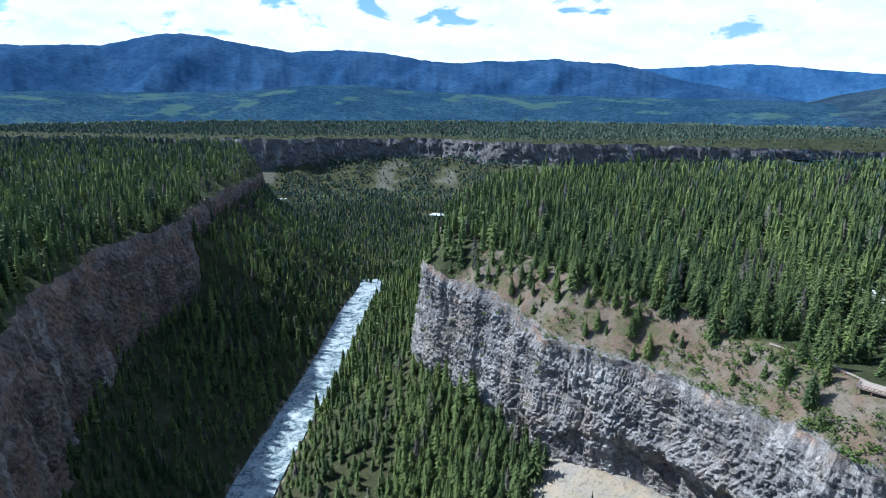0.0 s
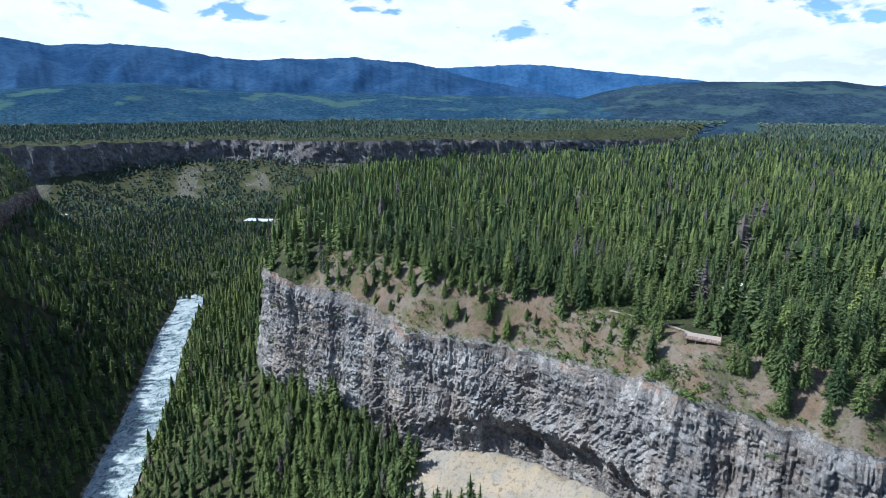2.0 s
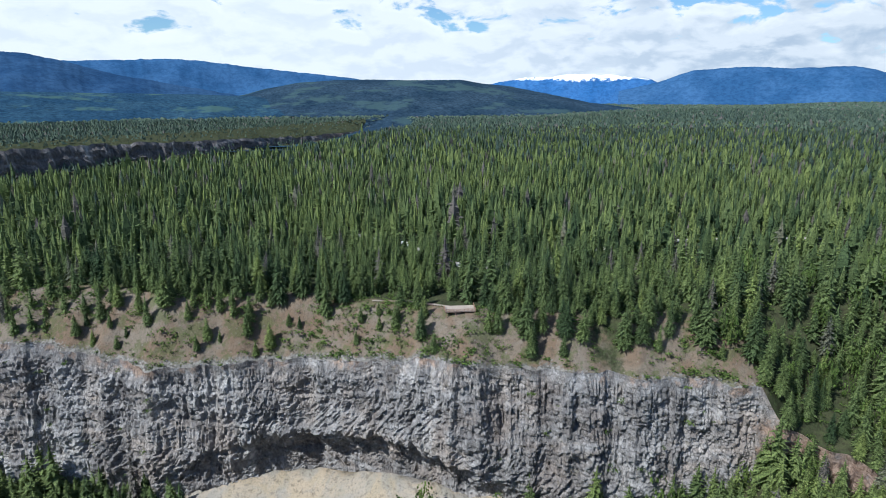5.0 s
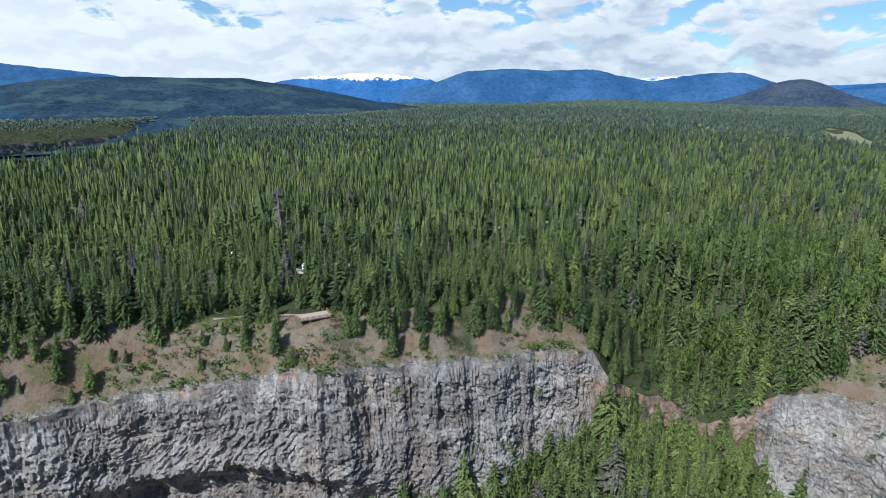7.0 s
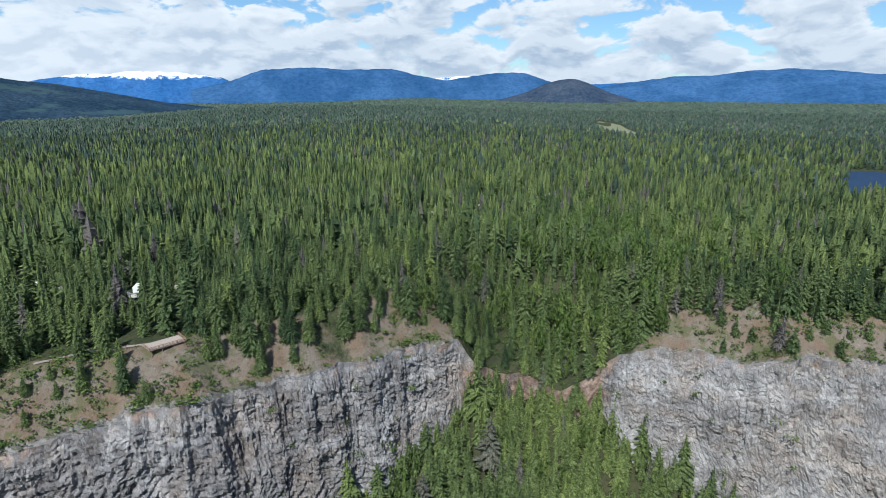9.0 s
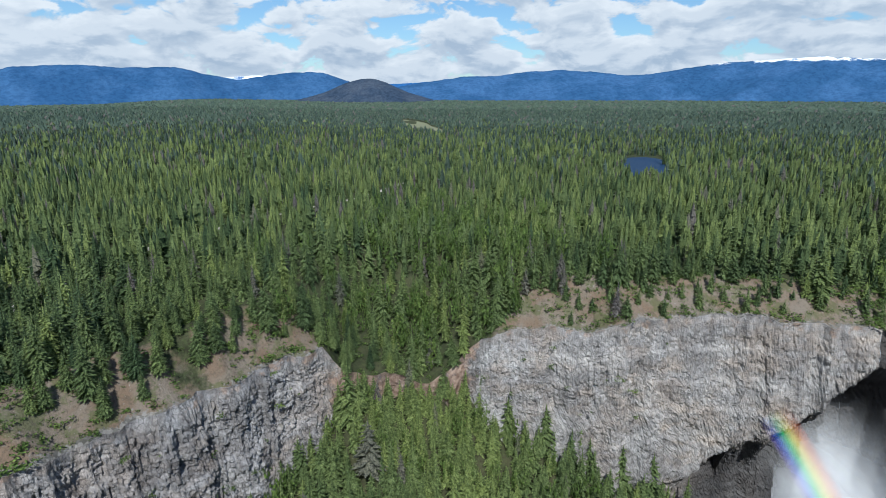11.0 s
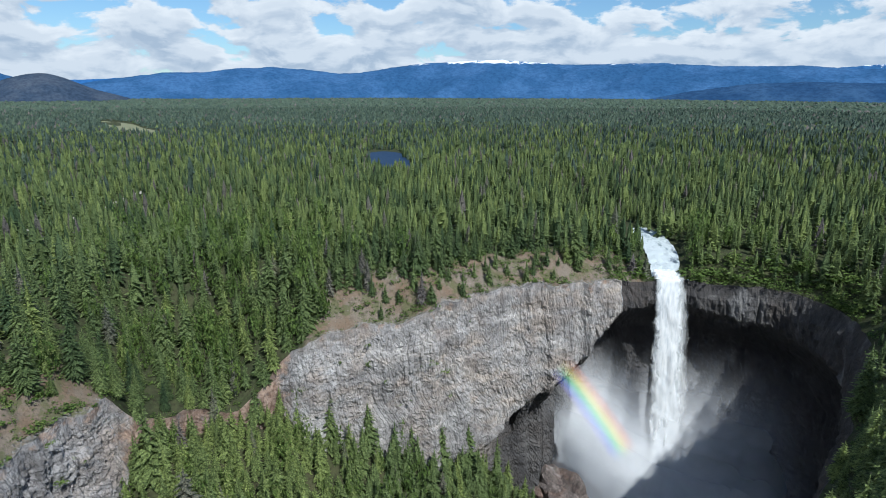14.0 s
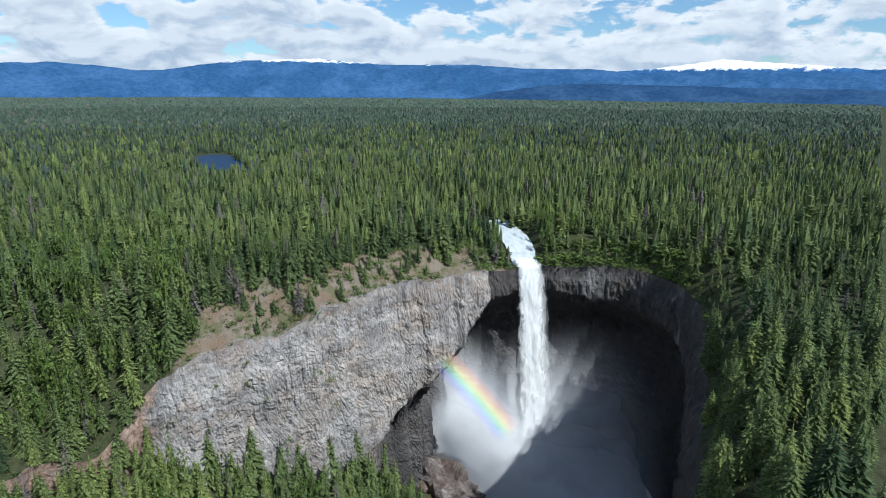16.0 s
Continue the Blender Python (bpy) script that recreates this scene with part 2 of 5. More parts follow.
def lake_material():
    m, n = material("lake_water")
    p = place(n)
    finish(n, n.mix(n.noise(p, 0.05), (0.014, 0.034, 0.075), (0.02, 0.045, 0.095)), 0.5, n.noise(p, 0.4), 0.6, 0.5, 0.03)
    return m


def range_material(name, dark, light, snow_from=None, glow=0.0, patches=None, grain=0.35):
    """Far wooded slopes, the backdrop of the place; the blue haze of much air is put into colour and glow."""
    m, n = material(name)
    p = place(n)
    f = n.noise(p, 0.004, 7.0, 0.62)
    g = n.noise(p, 0.035, 6.0, 0.7)
    base = n.mix(n.step(f, 0.38, 0.62), dark, light)
    base = n.mix(n.math("MULTIPLY", n.step(g, 0.42, 0.62), 0.55), base, n.mix(1.0, base, (0.5, 0.55, 0.62), "MULTIPLY"))
    crowns = n.noise(n.vec("MULTIPLY", p, (1.0, 1.0, 0.5)), 0.075, 5.0, 0.75)
    base = n.mix(n.math("MULTIPLY", n.step(crowns, 0.52, 0.40), grain), base, n.mix(1.0, base, (0.42, 0.45, 0.52), "MULTIPLY"))
    base = n.mix(n.math("MULTIPLY", n.step(crowns, 0.52, 0.66), 0.6 * grain), base, n.mix(1.0, base, (1.7, 1.6, 1.4), "MULTIPLY"))
    if patches is not None:
        base = n.mix(n.math("MULTIPLY", n.step(n.noise(n.vec("MULTIPLY", p, (1.0, 1.0, 3.0)), 0.0045, 6.0, 0.6), 0.54, 0.62), 0.8), base, patches)
    if snow_from is not None:
        z = n.add("ShaderNodeSeparateXYZ", {0: p}).outputs[2]
        s = n.step(n.math("ADD", z, n.math("MULTIPLY", n.math("SUBTRACT", n.noise(p, 0.010, 7.0, 0.75), 0.5), 130.0)), snow_from, snow_from + 14.0)
        base = n.mix(s, base, (0.72, 0.76, 0.82))
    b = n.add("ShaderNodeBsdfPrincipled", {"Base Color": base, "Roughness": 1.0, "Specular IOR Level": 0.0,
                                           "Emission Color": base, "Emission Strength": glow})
    n.add("ShaderNodeOutputMaterial", {0: b.outputs[0]})
    return m


M_ROCK = rock_material("grey_basalt", (0.375, 0.363, 0.36), (0.205, 0.197, 0.196), (0.32, 0.265, 0.225), 0.6)
M_PALE = rock_material("pale_basalt", (0.40, 0.385, 0.375), (0.27, 0.258, 0.252), (0.38, 0.32, 0.27), 0.7, 0.35)
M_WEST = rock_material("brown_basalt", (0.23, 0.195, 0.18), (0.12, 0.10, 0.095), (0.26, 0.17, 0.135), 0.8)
# far walls: the shade they lie in is put into this darker grey
M_FAR = rock_material("shaded_far_basalt", (0.17, 0.165, 0.175), (0.09, 0.088, 0.095), (0.16, 0.135, 0.125), 0.5)
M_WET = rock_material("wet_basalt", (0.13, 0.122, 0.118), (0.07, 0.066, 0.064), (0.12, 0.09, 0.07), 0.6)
M_GROUND = ground_material("forest_floor", (0.034, 0.042, 0.021), (0.062, 0.064, 0.034), (0.20, 0.165, 0.135), (0.18, 0.125, 0.09), 0.7)
M_FLOOR = ground_material("canyon_floor_soil", (0.04, 0.045, 0.022), (0.07, 0.066, 0.036), (0.33, 0.30, 0.265), (0.42, 0.34, 0.25), 0.12)
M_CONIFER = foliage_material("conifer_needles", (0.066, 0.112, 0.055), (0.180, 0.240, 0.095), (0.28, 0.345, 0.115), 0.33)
# the same conifers with the blue of distant air put into their colour
M_HAZED_CONIFER = foliage_material("hazed_conifer_needles", (0.062, 0.100, 0.086), (0.115, 0.165, 0.128), (0.140, 0.192, 0.135), 0.33)
M_LEAF = foliage_material("broad_leaves", (0.11, 0.175, 0.045), (0.16, 0.24, 0.065), (0.21, 0.29, 0.08), 0.4)
M_BARK = simple_material("bark", (0.10, 0.08, 0.06), (0.18, 0.155, 0.13), 1.5)
M_RAPID = rapid_material()
M_LAKE = lake_material()


# ---- shaping helpers ----
def smooth(x, lo, hi):
    x = np.clip((np.asarray(x, float) - lo) / (hi - lo), 0, 1)
    return x * x * (3 - 2 * x)


def hash2(ix, iy, seed):
    h = (ix.astype(np.int64) * 374761393 + iy.astype(np.int64) * 668265263 + seed * 974711) & 0x7FFFFFFF
    h = ((h ^ (h >> 13)) * 1274126177) & 0x7FFFFFFF
    return ((h ^ (h >> 16)) & 0xFFFF) / 65535.0


def vnoise(x, y, seed=0):
    x, y = np.asarray(x, float), np.asarray(y, float)
    ix, iy = np.floor(x), np.floor(y)
    fx, fy = x - ix, y - iy
    fx, fy = fx * fx * (3 - 2 * fx), fy * fy * (3 - 2 * fy)
    a00, a10 = hash2(ix, iy, seed), hash2(ix + 1, iy, seed)
    a01, a11 = hash2(ix, iy + 1, seed), hash2(ix + 1, iy + 1, seed)
    return (a00 * (1 - fx) + a10 * fx) * (1 - fy) + (a01 * (1 - fx) + a11 * fx) * fy


def fbm(x, y, octaves=4, seed=0):
    """About -1 to 1."""
    x, y = np.asarray(x, float), np.asarray(y, float)
    total, amp, norm = 0.0, 1.0, 0.0
    for k in range(octaves):
        total = total + amp * (vnoise(x * 2 ** k, y * 2 ** k, seed + k) * 2 - 1)
        norm += amp
        amp *= 0.5
    return total / norm


def mesh_from(name, verts, faces, material, attributes=(), smooth_faces=False):
    """One mesh from arrays; the faces all have the same number of corners."""
    me = bpy.data.meshes.new(name)
    verts, faces = np.asarray(verts, np.float32), np.asarray(faces, np.int32)
    k = faces.shape[1]
    me.vertices.add(len(verts))
    me.vertices.foreach_set("co", verts.ravel())
    me.loops.add(faces.size)
    me.loops.foreach_set("vertex_index", faces.ravel())
    me.polygons.add(len(faces))
    me.polygons.foreach_set("loop_start", np.arange(0, faces.size, k, dtype=np.int32))
    me.polygons.foreach_set("use_smooth", np.full(len(faces), smooth_faces))
    for key, values in dict(attributes).items():
        at = me.attributes.new(key, "FLOAT", "POINT")
        at.data.foreach_set("value", np.asarray(values, np.float32))
    me.materials.append(material)
    me.update(calc_edges=True)
    return me


def spline(points, step):
    """Points along a Catmull-Rom curve through rows of numbers (the first two are x, y), about step apart."""
    P = np.asarray(points, float)
    P = np.vstack([2 * P[0] - P[1], P, 2 * P[-1] - P[-2]])
    out = []
    for i in range(1, len(P) - 2):
        n = max(1, int(round(np.hypot(*(P[i + 1] - P[i])[:2]) / step)))
        t = np.linspace(0, 1, n, endpoint=False)[:, None]
        a0, a1, a2, a3 = P[i - 1], P[i], P[i + 1], P[i + 2]
        c = 0.5 * (2 * a1 + (a2 - a0) * t + (2 * a0 - 5 * a1 + 4 * a2 - a3) * t ** 2 + (3 * a1 - a0 - 3 * a2 + a3) * t ** 3)
        c[:, 2:] = (a1 + (a2 - a1) * t)[:, 2:]
        out.append(c)
    out.append(P[-2:-1])
    return np.vstack(out)


def nearest(px, py, line):
    """Distance to a polyline, and the index of the nearest segment with the share along it."""
    px, py = np.asarray(px, float), np.asarray(py, float)
    best = np.full(px.shape, 1e12)
    seg, share = np.zeros(px.shape, int), np.zeros(px.shape)
    for i in range(len(line) - 1):
        ax, ay = line[i][:2]
        dx, dy = line[i + 1][0] - ax, line[i + 1][1] - ay
        u = np.clip(((px - ax) * dx + (py - ay) * dy) / max(dx * dx + dy * dy, 1e-9), 0, 1)
        d = (px - ax - u * dx) ** 2 + (py - ay - u * dy) ** 2
        m = d < best
        best[m], seg[m], share[m] = d[m], i, u[m]
    return np.sqrt(best), seg, share


def inside(px, py, loop):
    px, py = np.asarray(px, float), np.asarray(py, float)
    odd = np.zeros(px.shape, bool)
    n = len(loop)
    for i in range(n):
        ax, ay = loop[i][:2]
        bx, by = loop[(i + 1) % n][:2]
        if ay == by:
            continue
        odd ^= ((ay > py) != (by > py)) & (px < (bx - ax) * (py - ay) / (by - ay) + ax)
    return odd


# ---- the canyon: its rim, walls and floor ----
# rim rows: x, y, height of the lip, height of the wall's foot, undercut, height below the lip where the undercut begins
EAST_RIM = [
    (-70, 470, -14, -62, 0, 40), (-66, 400, -14, -64, 0, 40), (-60, 345, -15, -68, 0, 40), (-57, 313, -15, -72, 0, 40),
    (-28, 288, -17, -74, 0, 40), (-2, 258, -22, -76, 1, 40), (19, 233, -22, -72, 3, 36), (47, 211, -21, -68, 6, 30),
    (69, 178, -16, -61, 7, 30), (78, 161, -11.5, -61, 7, 34), (83, 151, -11.5, -62, 6, 37), (96, 144, -15, -64, 3, 38), (108, 134, -16, -67, 1, 42),
    (121, 119, -15.5, -68, 0, 50), (134, 107, -16.5, -68, 0, 50), (145, 98, -17, -64, 0, 50), (155, 85, -17, -59, 0, 50), (161, 78, -19, -52, 0, 50)]
GULLY_RIM = [(161, 78, -19, -52, 0, 50), (165, 71, -31, -44, 0, 50), (172, 62, -38, -45, 0, 50), (178, 48, -42, -49, 0, 50), (174, 34, -44, -51, 0, 50), (171, 20, -34, -46, 0, 50), (170, 12, -25, -52, 0, 50)]
SOUTH_RIM = [(170, 12, -25, -52, 0, 50), (165, 3, -19, -62, 0, 50), (162, -10, -18, -66, 0, 50), (157, -26, -18, -73, 0, 50), (151, -42, -14.5, -80, 0, 62),
             (148, -60, -13, -92, 3, 74), (145, -76, -12, -104, 8, 68), (140, -96, -11.5, -124, 16, 56), (133, -120, -12, -136, 24, 36), (124.5, -138, -13, -140, 28, 15)]
FALLS_RIM = [(124.5, -138, -13, -140, 28, 15), (117.5, -151, -14, -140, 28, 10), (109, -163.5, -14, -140, 28, 10), (86, -181, -14, -140, 26, 16),
             (57, -185, -14, -140, 22, 20), (30, -162, -14, -140, 18, 24), (17, -120, -14, -140, 10, 30), (7, -78, -14, -138, 4, 40),
             (-1, -35, -14, -132, 0, 40), (-8, 0, -14, -126, 0, 40)]
WEST_RIM = [(-8, 0, -14, -126, 0, 40), (-45, 26, -15, -118, 0, 40), (-108, 82, -16, -104, 0, 40), (-162, 138, -16, -94, 0, 40), (-211, 189, -16, -88, 0, 40),
            (-244, 244, -16, -84, 0, 40), (-260, 290, -16, -82, 0, 40), (-272, 338, -16, -78, 0, 40), (-270, 402, -16, -76, 0, 40), (-292, 446, -18, -36, 0, 40),
            (-322, 530, -22, -40, 0, 40), (-356, 660, -28, -44, 0, 40), (-396, 780, -36, -50, 0, 40), (-440, 890, -40, -56, 0, 40), (-520, 945, -40, -90, 0, 40)]
VALLEY_WEST = [(-520, 945, -40, -90, 0, 40), (-800, 930, -36, -90, 0, 40), (-1300, 860, -30, -90, 0, 40), (-1700, 1000, -30, -90, 0, 40)]
FAR_RIM = [(-1700, 1000, -30, -90, 0, 40), (-1300, 1240, -26, -72, 0, 40), (-900, 1290, -26, -72, 0, 40), (-640, 1330, -26, -76, 0, 40),
           (-470, 1440, -30, -72, 0, 40), (-280, 1500, -30, -70, 0, 40), (-72, 1410, -30, -72, 0, 40), (90, 1430, -32, -76, 0, 40),
           (280, 1500, -36, -70, 0, 40), (560, 1560, -44, -62, 0, 40), (900, 1700, -60, -72, 0, 40)]
VALLEY_EAST = [(900, 1700, -60, -72, 0, 40), (1400, 1900, -60, -74, 0, 40), (1000, 1300, -20, -32, 0, 40), (640, 1000, -8, -22, 0, 40),
               (380, 800, -6, -22, 0, 40), (150, 720, -8, -28, 0, 40), (0, 640, -10, -36, 0, 40), (-60, 540, -12, -62, 0, 40), (-70, 470, -14, -62, 0, 40)]


def rugged(rows, step, rough):
    """The rim as it is broken off: its curve, with notches and noses."""
    c = spline(rows, step)
    s = np.concatenate([[0], np.cumsum(np.hypot(*np.diff(c[:, :2], axis=0).T))])
    t = np.gradient(c[:, :2], axis=0)
    t /= np.linalg.norm(t, axis=1)[:, None]
    fade = np.minimum(smooth(s, 0, 5), smooth(s, s[-1], s[-1] - 5))
    off = (fbm(s / 16.0, s * 0 + rows[0][0], 4, 7) * rough + fbm(s / 5.0, s * 0 + 3.3, 3, 9) * rough * 0.6) * fade
    c[:, 0] += -t[:, 1] * off
    c[:, 1] += t[:, 0] * off
    c[:, 2] += (fbm(s / 22.0, s * 0 + 8.1, 3, 12) * rough * 0.5 + fbm(s / 5.0, s * 0 + 1.1, 2, 13) * rough * 0.4) * fade
    return c


RIMS = {"east": rugged(EAST_RIM, 1.5, 4.0), "gully": rugged(GULLY_RIM, 2.0, 3.2), "south": rugged(SOUTH_RIM, 1.5, 4.6),
        "falls": rugged(FALLS_RIM, 2.0, 2.0), "west": rugged(WEST_RIM, 4.0, 5.0), "valley_west": rugged(VALLEY_WEST, 30.0, 8.0),
        "far": rugged(FAR_RIM, 12.0, 10.0), "valley_east": rugged(VALLEY_EAST, 30.0, 8.0)}
LOOP = np.vstack([r[:-1] for r in RIMS.values()])
LOOP_CLOSED = np.vstack([LOOP, LOOP[:1]])
RIVER = spline([(112, -185, 0), (96, -140, 0), (50, -40, 0), (-20, 70, 0), (-90, 165, 0), (-140, 230, 0), (-151, 262, 0), (-158, 335, 0),
                (-165, 425, 0), (-181, 550, 0), (-187, 640, 0), (-215, 740, 0), (-280, 870, 0), (-400, 1010, 0), (-560, 1170, 0)], 8.0)
FAR_RIVER = spline([(620, 1240, 0), (300, 1120, 0), (60, 1050, 0), (-160, 1066, 0), (-300, 1130, 0), (-560, 1172, 0), (-900, 1130, 0), (-1500, 1100, 0)], 30.0)
WATER_Z = -141.0


HOME = (-30.0, 60.0)


def from_home(x, y):
    return np.hypot(np.asarray(x) - HOME[0], np.asarray(y) - HOME[1])


def plateau_z(x, y, d=None):
    """Height of the high ground at distance d behind the rim."""
    if d is None:
        d, seg, u = nearest(x, y, LOOP_CLOSED)
    else:
        d, seg, u = d
    lip = LOOP_CLOSED[seg, 2] * (1 - u) + LOOP_CLOSED[seg + 1, 2] * u
    r = np.hypot(x + 40, y - 50)
    top = 0.0 + fbm(x / 140.0, y / 140.0, 3, 31) * 2.5 * smooth(d, 10, 80)
    # the falls' river comes down a shallow trough; the ground rises to the north-east
    top = top + 16 * smooth(r, 500, 1600) * smooth(np.arctan2(x, y), 0.75, 1.15) * smooth(np.arctan2(x, y), 1.6, 1.3)
    top = top - 26 * smooth(y, 900, 1500)
    top = top - 6 * smooth(-x, 120, 220) * smooth(y, 1000, 700)
    top = top - 5 * np.exp(-(((x - 300) / 110.0) ** 2 + ((y - 34) / 45.0) ** 2))
    top = top + (-3.0 - top) * smooth(nearest(x, y, np.array(LAKE_LINE))[0], 70, 34)
    bed, _, _ = nearest(x, y, np.array(BED))
    top = top - 5 * np.exp(-(bed / 30.0) ** 2)
    bowl = np.exp(-(((x - 215) / 60.0) ** 2 + ((y - 42) / 40.0) ** 2))
    z = lip + (top - lip) * smooth(d, 0, np.where(from_home(x, y) < 330, 17, 32) + 75 * bowl) ** 0.75
    z = z + fbm(x / 9.0, y / 9.0, 3, 5) * 0.9 * smooth(d, 0.5, 8) * smooth(d, 120, 40)
    # the bed of the upper river
    bed, k, share = nearest(x, y, np.array(BED))
    floor = np.array(BED_Z)[k] * (1 - share) + np.array(BED_Z)[np.minimum(k + 1, len(BED) - 1)] * share - 0.9
    return z + (floor - z) * smooth(bed, 14, 9) * smooth(d, -1, 3) * smooth(x, 190, 170)


LAKE_LINE = [(452, -218), (500, -240), (550, -266), (614, -300)]
BED = [(112.5, -157), (119, -165), (126, -174), (135, -183.5), (148, -193), (166, -203), (196, -222), (240, -240)]
BED_Z = [-13.2, -11.4, -9.0, -6.4, -3.6, -2.0, -2.0, -2.0]


def canyon_z(x, y):
    """Height of the low ground: scree from the foot of the walls down to the river."""
    d, seg, u = nearest(x, y, LOOP_CLOSED)
    foot = LOOP_CLOSED[seg, 3] * (1 - u) + LOOP_CLOSED[seg + 1, 3] * u
    r = np.minimum(nearest(x, y, RIVER)[0] - 13, nearest(x, y, FAR_RIVER)[0] - 26)
    pool = np.hypot(x - 92, y + 150) - 42
    r = np.minimum(r, pool)
    far = smooth(y, 650, 900)
    rr = np.maximum(r, 0)
    f = (rr / (rr + d + 1e-6)) ** (0.95 + 1.4 * far)
    z = WATER_Z - 1.5 + (foot - WATER_Z) * f
    ridge = fbm(x / 30.0, y / 30.0, 4, 21) * 5.0 + fbm(x / 7.0, y / 7.0, 3, 22) * 1.2
    z = z + ridge * smooth(rr, 2, 30) * smooth(d, -2, 14)
    z = z - 2.5 * smooth(r, 3, -4)
    return z


def scatter(lo, hi, step, keep):
    """Points of a jittered grid."""
    gx, gy = np.meshgrid(np.arange(lo[0], hi[0], step), np.arange(lo[1], hi[1], step))
    rnd = np.random.RandomState(int(step * 10) + 3)
    px = gx.ravel() + rnd.uniform(-0.4, 0.4, gx.size) * step
    py = gy.ravel() + rnd.uniform(-0.4, 0.4, gx.size) * step
    m = keep(px, py)
    return np.stack([px[m], py[m]], 1)


def triangulate(points, loop):
    """Delaunay triangles of points with a closed loop as edges."""
    from mathutils.geometry import delaunay_2d_cdt
    n = len(loop)
    co = [Vector(p) for p in np.vstack([loop[:, :2], points])]
    v, _, f, _, _, _ = delaunay_2d_cdt(co, [(i, (i + 1) % n) for i in range(n)], [], 0, 0.001)
    return np.array([p[:] for p in v]), np.array([t for t in f if len(t) == 3])


def sunny_rim(x, y):
    """One where the rim lies open to the sun and carries bare soil."""
    s = np.maximum(smooth(np.hypot(x - 40, y - 205), 140, 98), 0.8 * smooth(np.hypot(x - 152, y + 70), 100, 66))
    s = np.maximum(s, 0.8 * smooth(np.hypot(x - 148, y - 97), 32, 18))
    return s * smooth(np.hypot(x - 195, y - 45), 34, 50)


def build_ground():
    rnd = np.random.RandomState(5)
    pts = [scatter((-420, -360), (420, 620), 7.0, lambda x, y: (from_home(x, y) < 420)),
           scatter((-100, -220), (260, 340), 3.0, lambda x, y: (sunny_rim(x, y) > 0.05) & (nearest(x, y, LOOP_CLOSED)[0] < 26)),
           scatter((100, -230), (190, -145), 2.5, lambda x, y: nearest(x, y, np.array(BED))[0] < 17),
           scatter((-1400, -1000), (1400, 1600), 38.0, lambda x, y: (from_home(x, y) >= 420) & (from_home(x, y) < 1300)),
           scatter((-4900, -4900), (4900, 4900), 190.0, lambda x, y: (from_home(x, y) >= 1300) & (from_home(x, y) < 4900))]
    pts = np.vstack(pts)
    d, _, _ = nearest(pts[:, 0], pts[:, 1], LOOP_CLOSED)
    pts = pts[(d > 2.5) & ~inside(pts[:, 0], pts[:, 1], LOOP)]
    v, f = triangulate(pts, LOOP)
    c = v[f].mean(1)
    f = f[~inside(c[:, 0], c[:, 1], LOOP)]
    dist = nearest(v[:, 0], v[:, 1], LOOP_CLOSED)
    z = plateau_z(v[:, 0], v[:, 1], dist)
    x, y = v[:, 0], v[:, 1]
    # bare soil along the sunny rim
    sunny = sunny_rim(x, y)
    bare = smooth(dist[0], 26, 13) * sunny + 0.12 * smooth(dist[0], 8, 2)
    rocky = smooth(dist[0], 3.5, 0.5) * sunny * 0.8
    me = mesh_from("ground", np.column_stack([x, y, z]), f, M_GROUND, {"bare": bare, "rocky": rocky}, True)
    ob = new("ground", me)
    tagged(ob, "forest floor plateau with bare tan soil along the canyon rim", "ground", kind="structure")


def build_canyon_floor():
    pts = [scatter((-330, -270), (270, 700), 5.0, lambda x, y: y < 700),
           scatter((-1800, 690), (1500, 2000), 28.0, lambda x, y: y >= 690)]
    pts = np.vstack(pts)
    d, _, _ = nearest(pts[:, 0], pts[:, 1], LOOP_CLOSED)
    ins = inside(pts[:, 0], pts[:, 1], LOOP)
    pts = pts[(ins & (d > 2)) | ((pts[:, 1] < 690) & (d < 30)) | ((pts[:, 1] >= 690) & (d < 30))]
    hull = np.array([(-2400, -900), (2400, -900), (2400, 2600), (-2400, 2600)], float)
    v, f = triangulate(pts, hull)
    f = f[(f >= 4).all(1)]
    c = v[f].mean(1)
    dd, _, _ = nearest(c[:, 0], c[:, 1], LOOP_CLOSED)
    f = f[inside(c[:, 0], c[:, 1], LOOP) | (dd < 30)]
    x, y = v[:, 0], v[:, 1]
    z = canyon_z(x, y)
    ins = inside(x, y, LOOP)
    d, _, _ = nearest(x, y, LOOP_CLOSED)
    z = np.where(ins, z, np.minimum(z, -60) - d * 0.5)
    scree = smooth(np.hypot(x - 56, y - 180), 76, 58) * smooth(d, 32, 19)
    bank = smooth(nearest(x, y, RIVER)[0], 20, 15) * 0.5 * smooth(y, 650, 620)
    farscree = smooth(fbm(x / 70.0, y / 50.0, 3, 44), 0.0, 0.25) * smooth(y, 1150, 1250) * 0.55
    me = mesh_from("canyon_floor", np.column_stack([x, y, z]), f, M_FLOOR, {"bare": np.maximum(scree, bank), "rocky": np.maximum(farscree * 0.95, scree * 0.33)}, True)
    tagged(new("canyon_floor", me), "steep wooded scree slopes falling to the river", "ground", kind="structure")


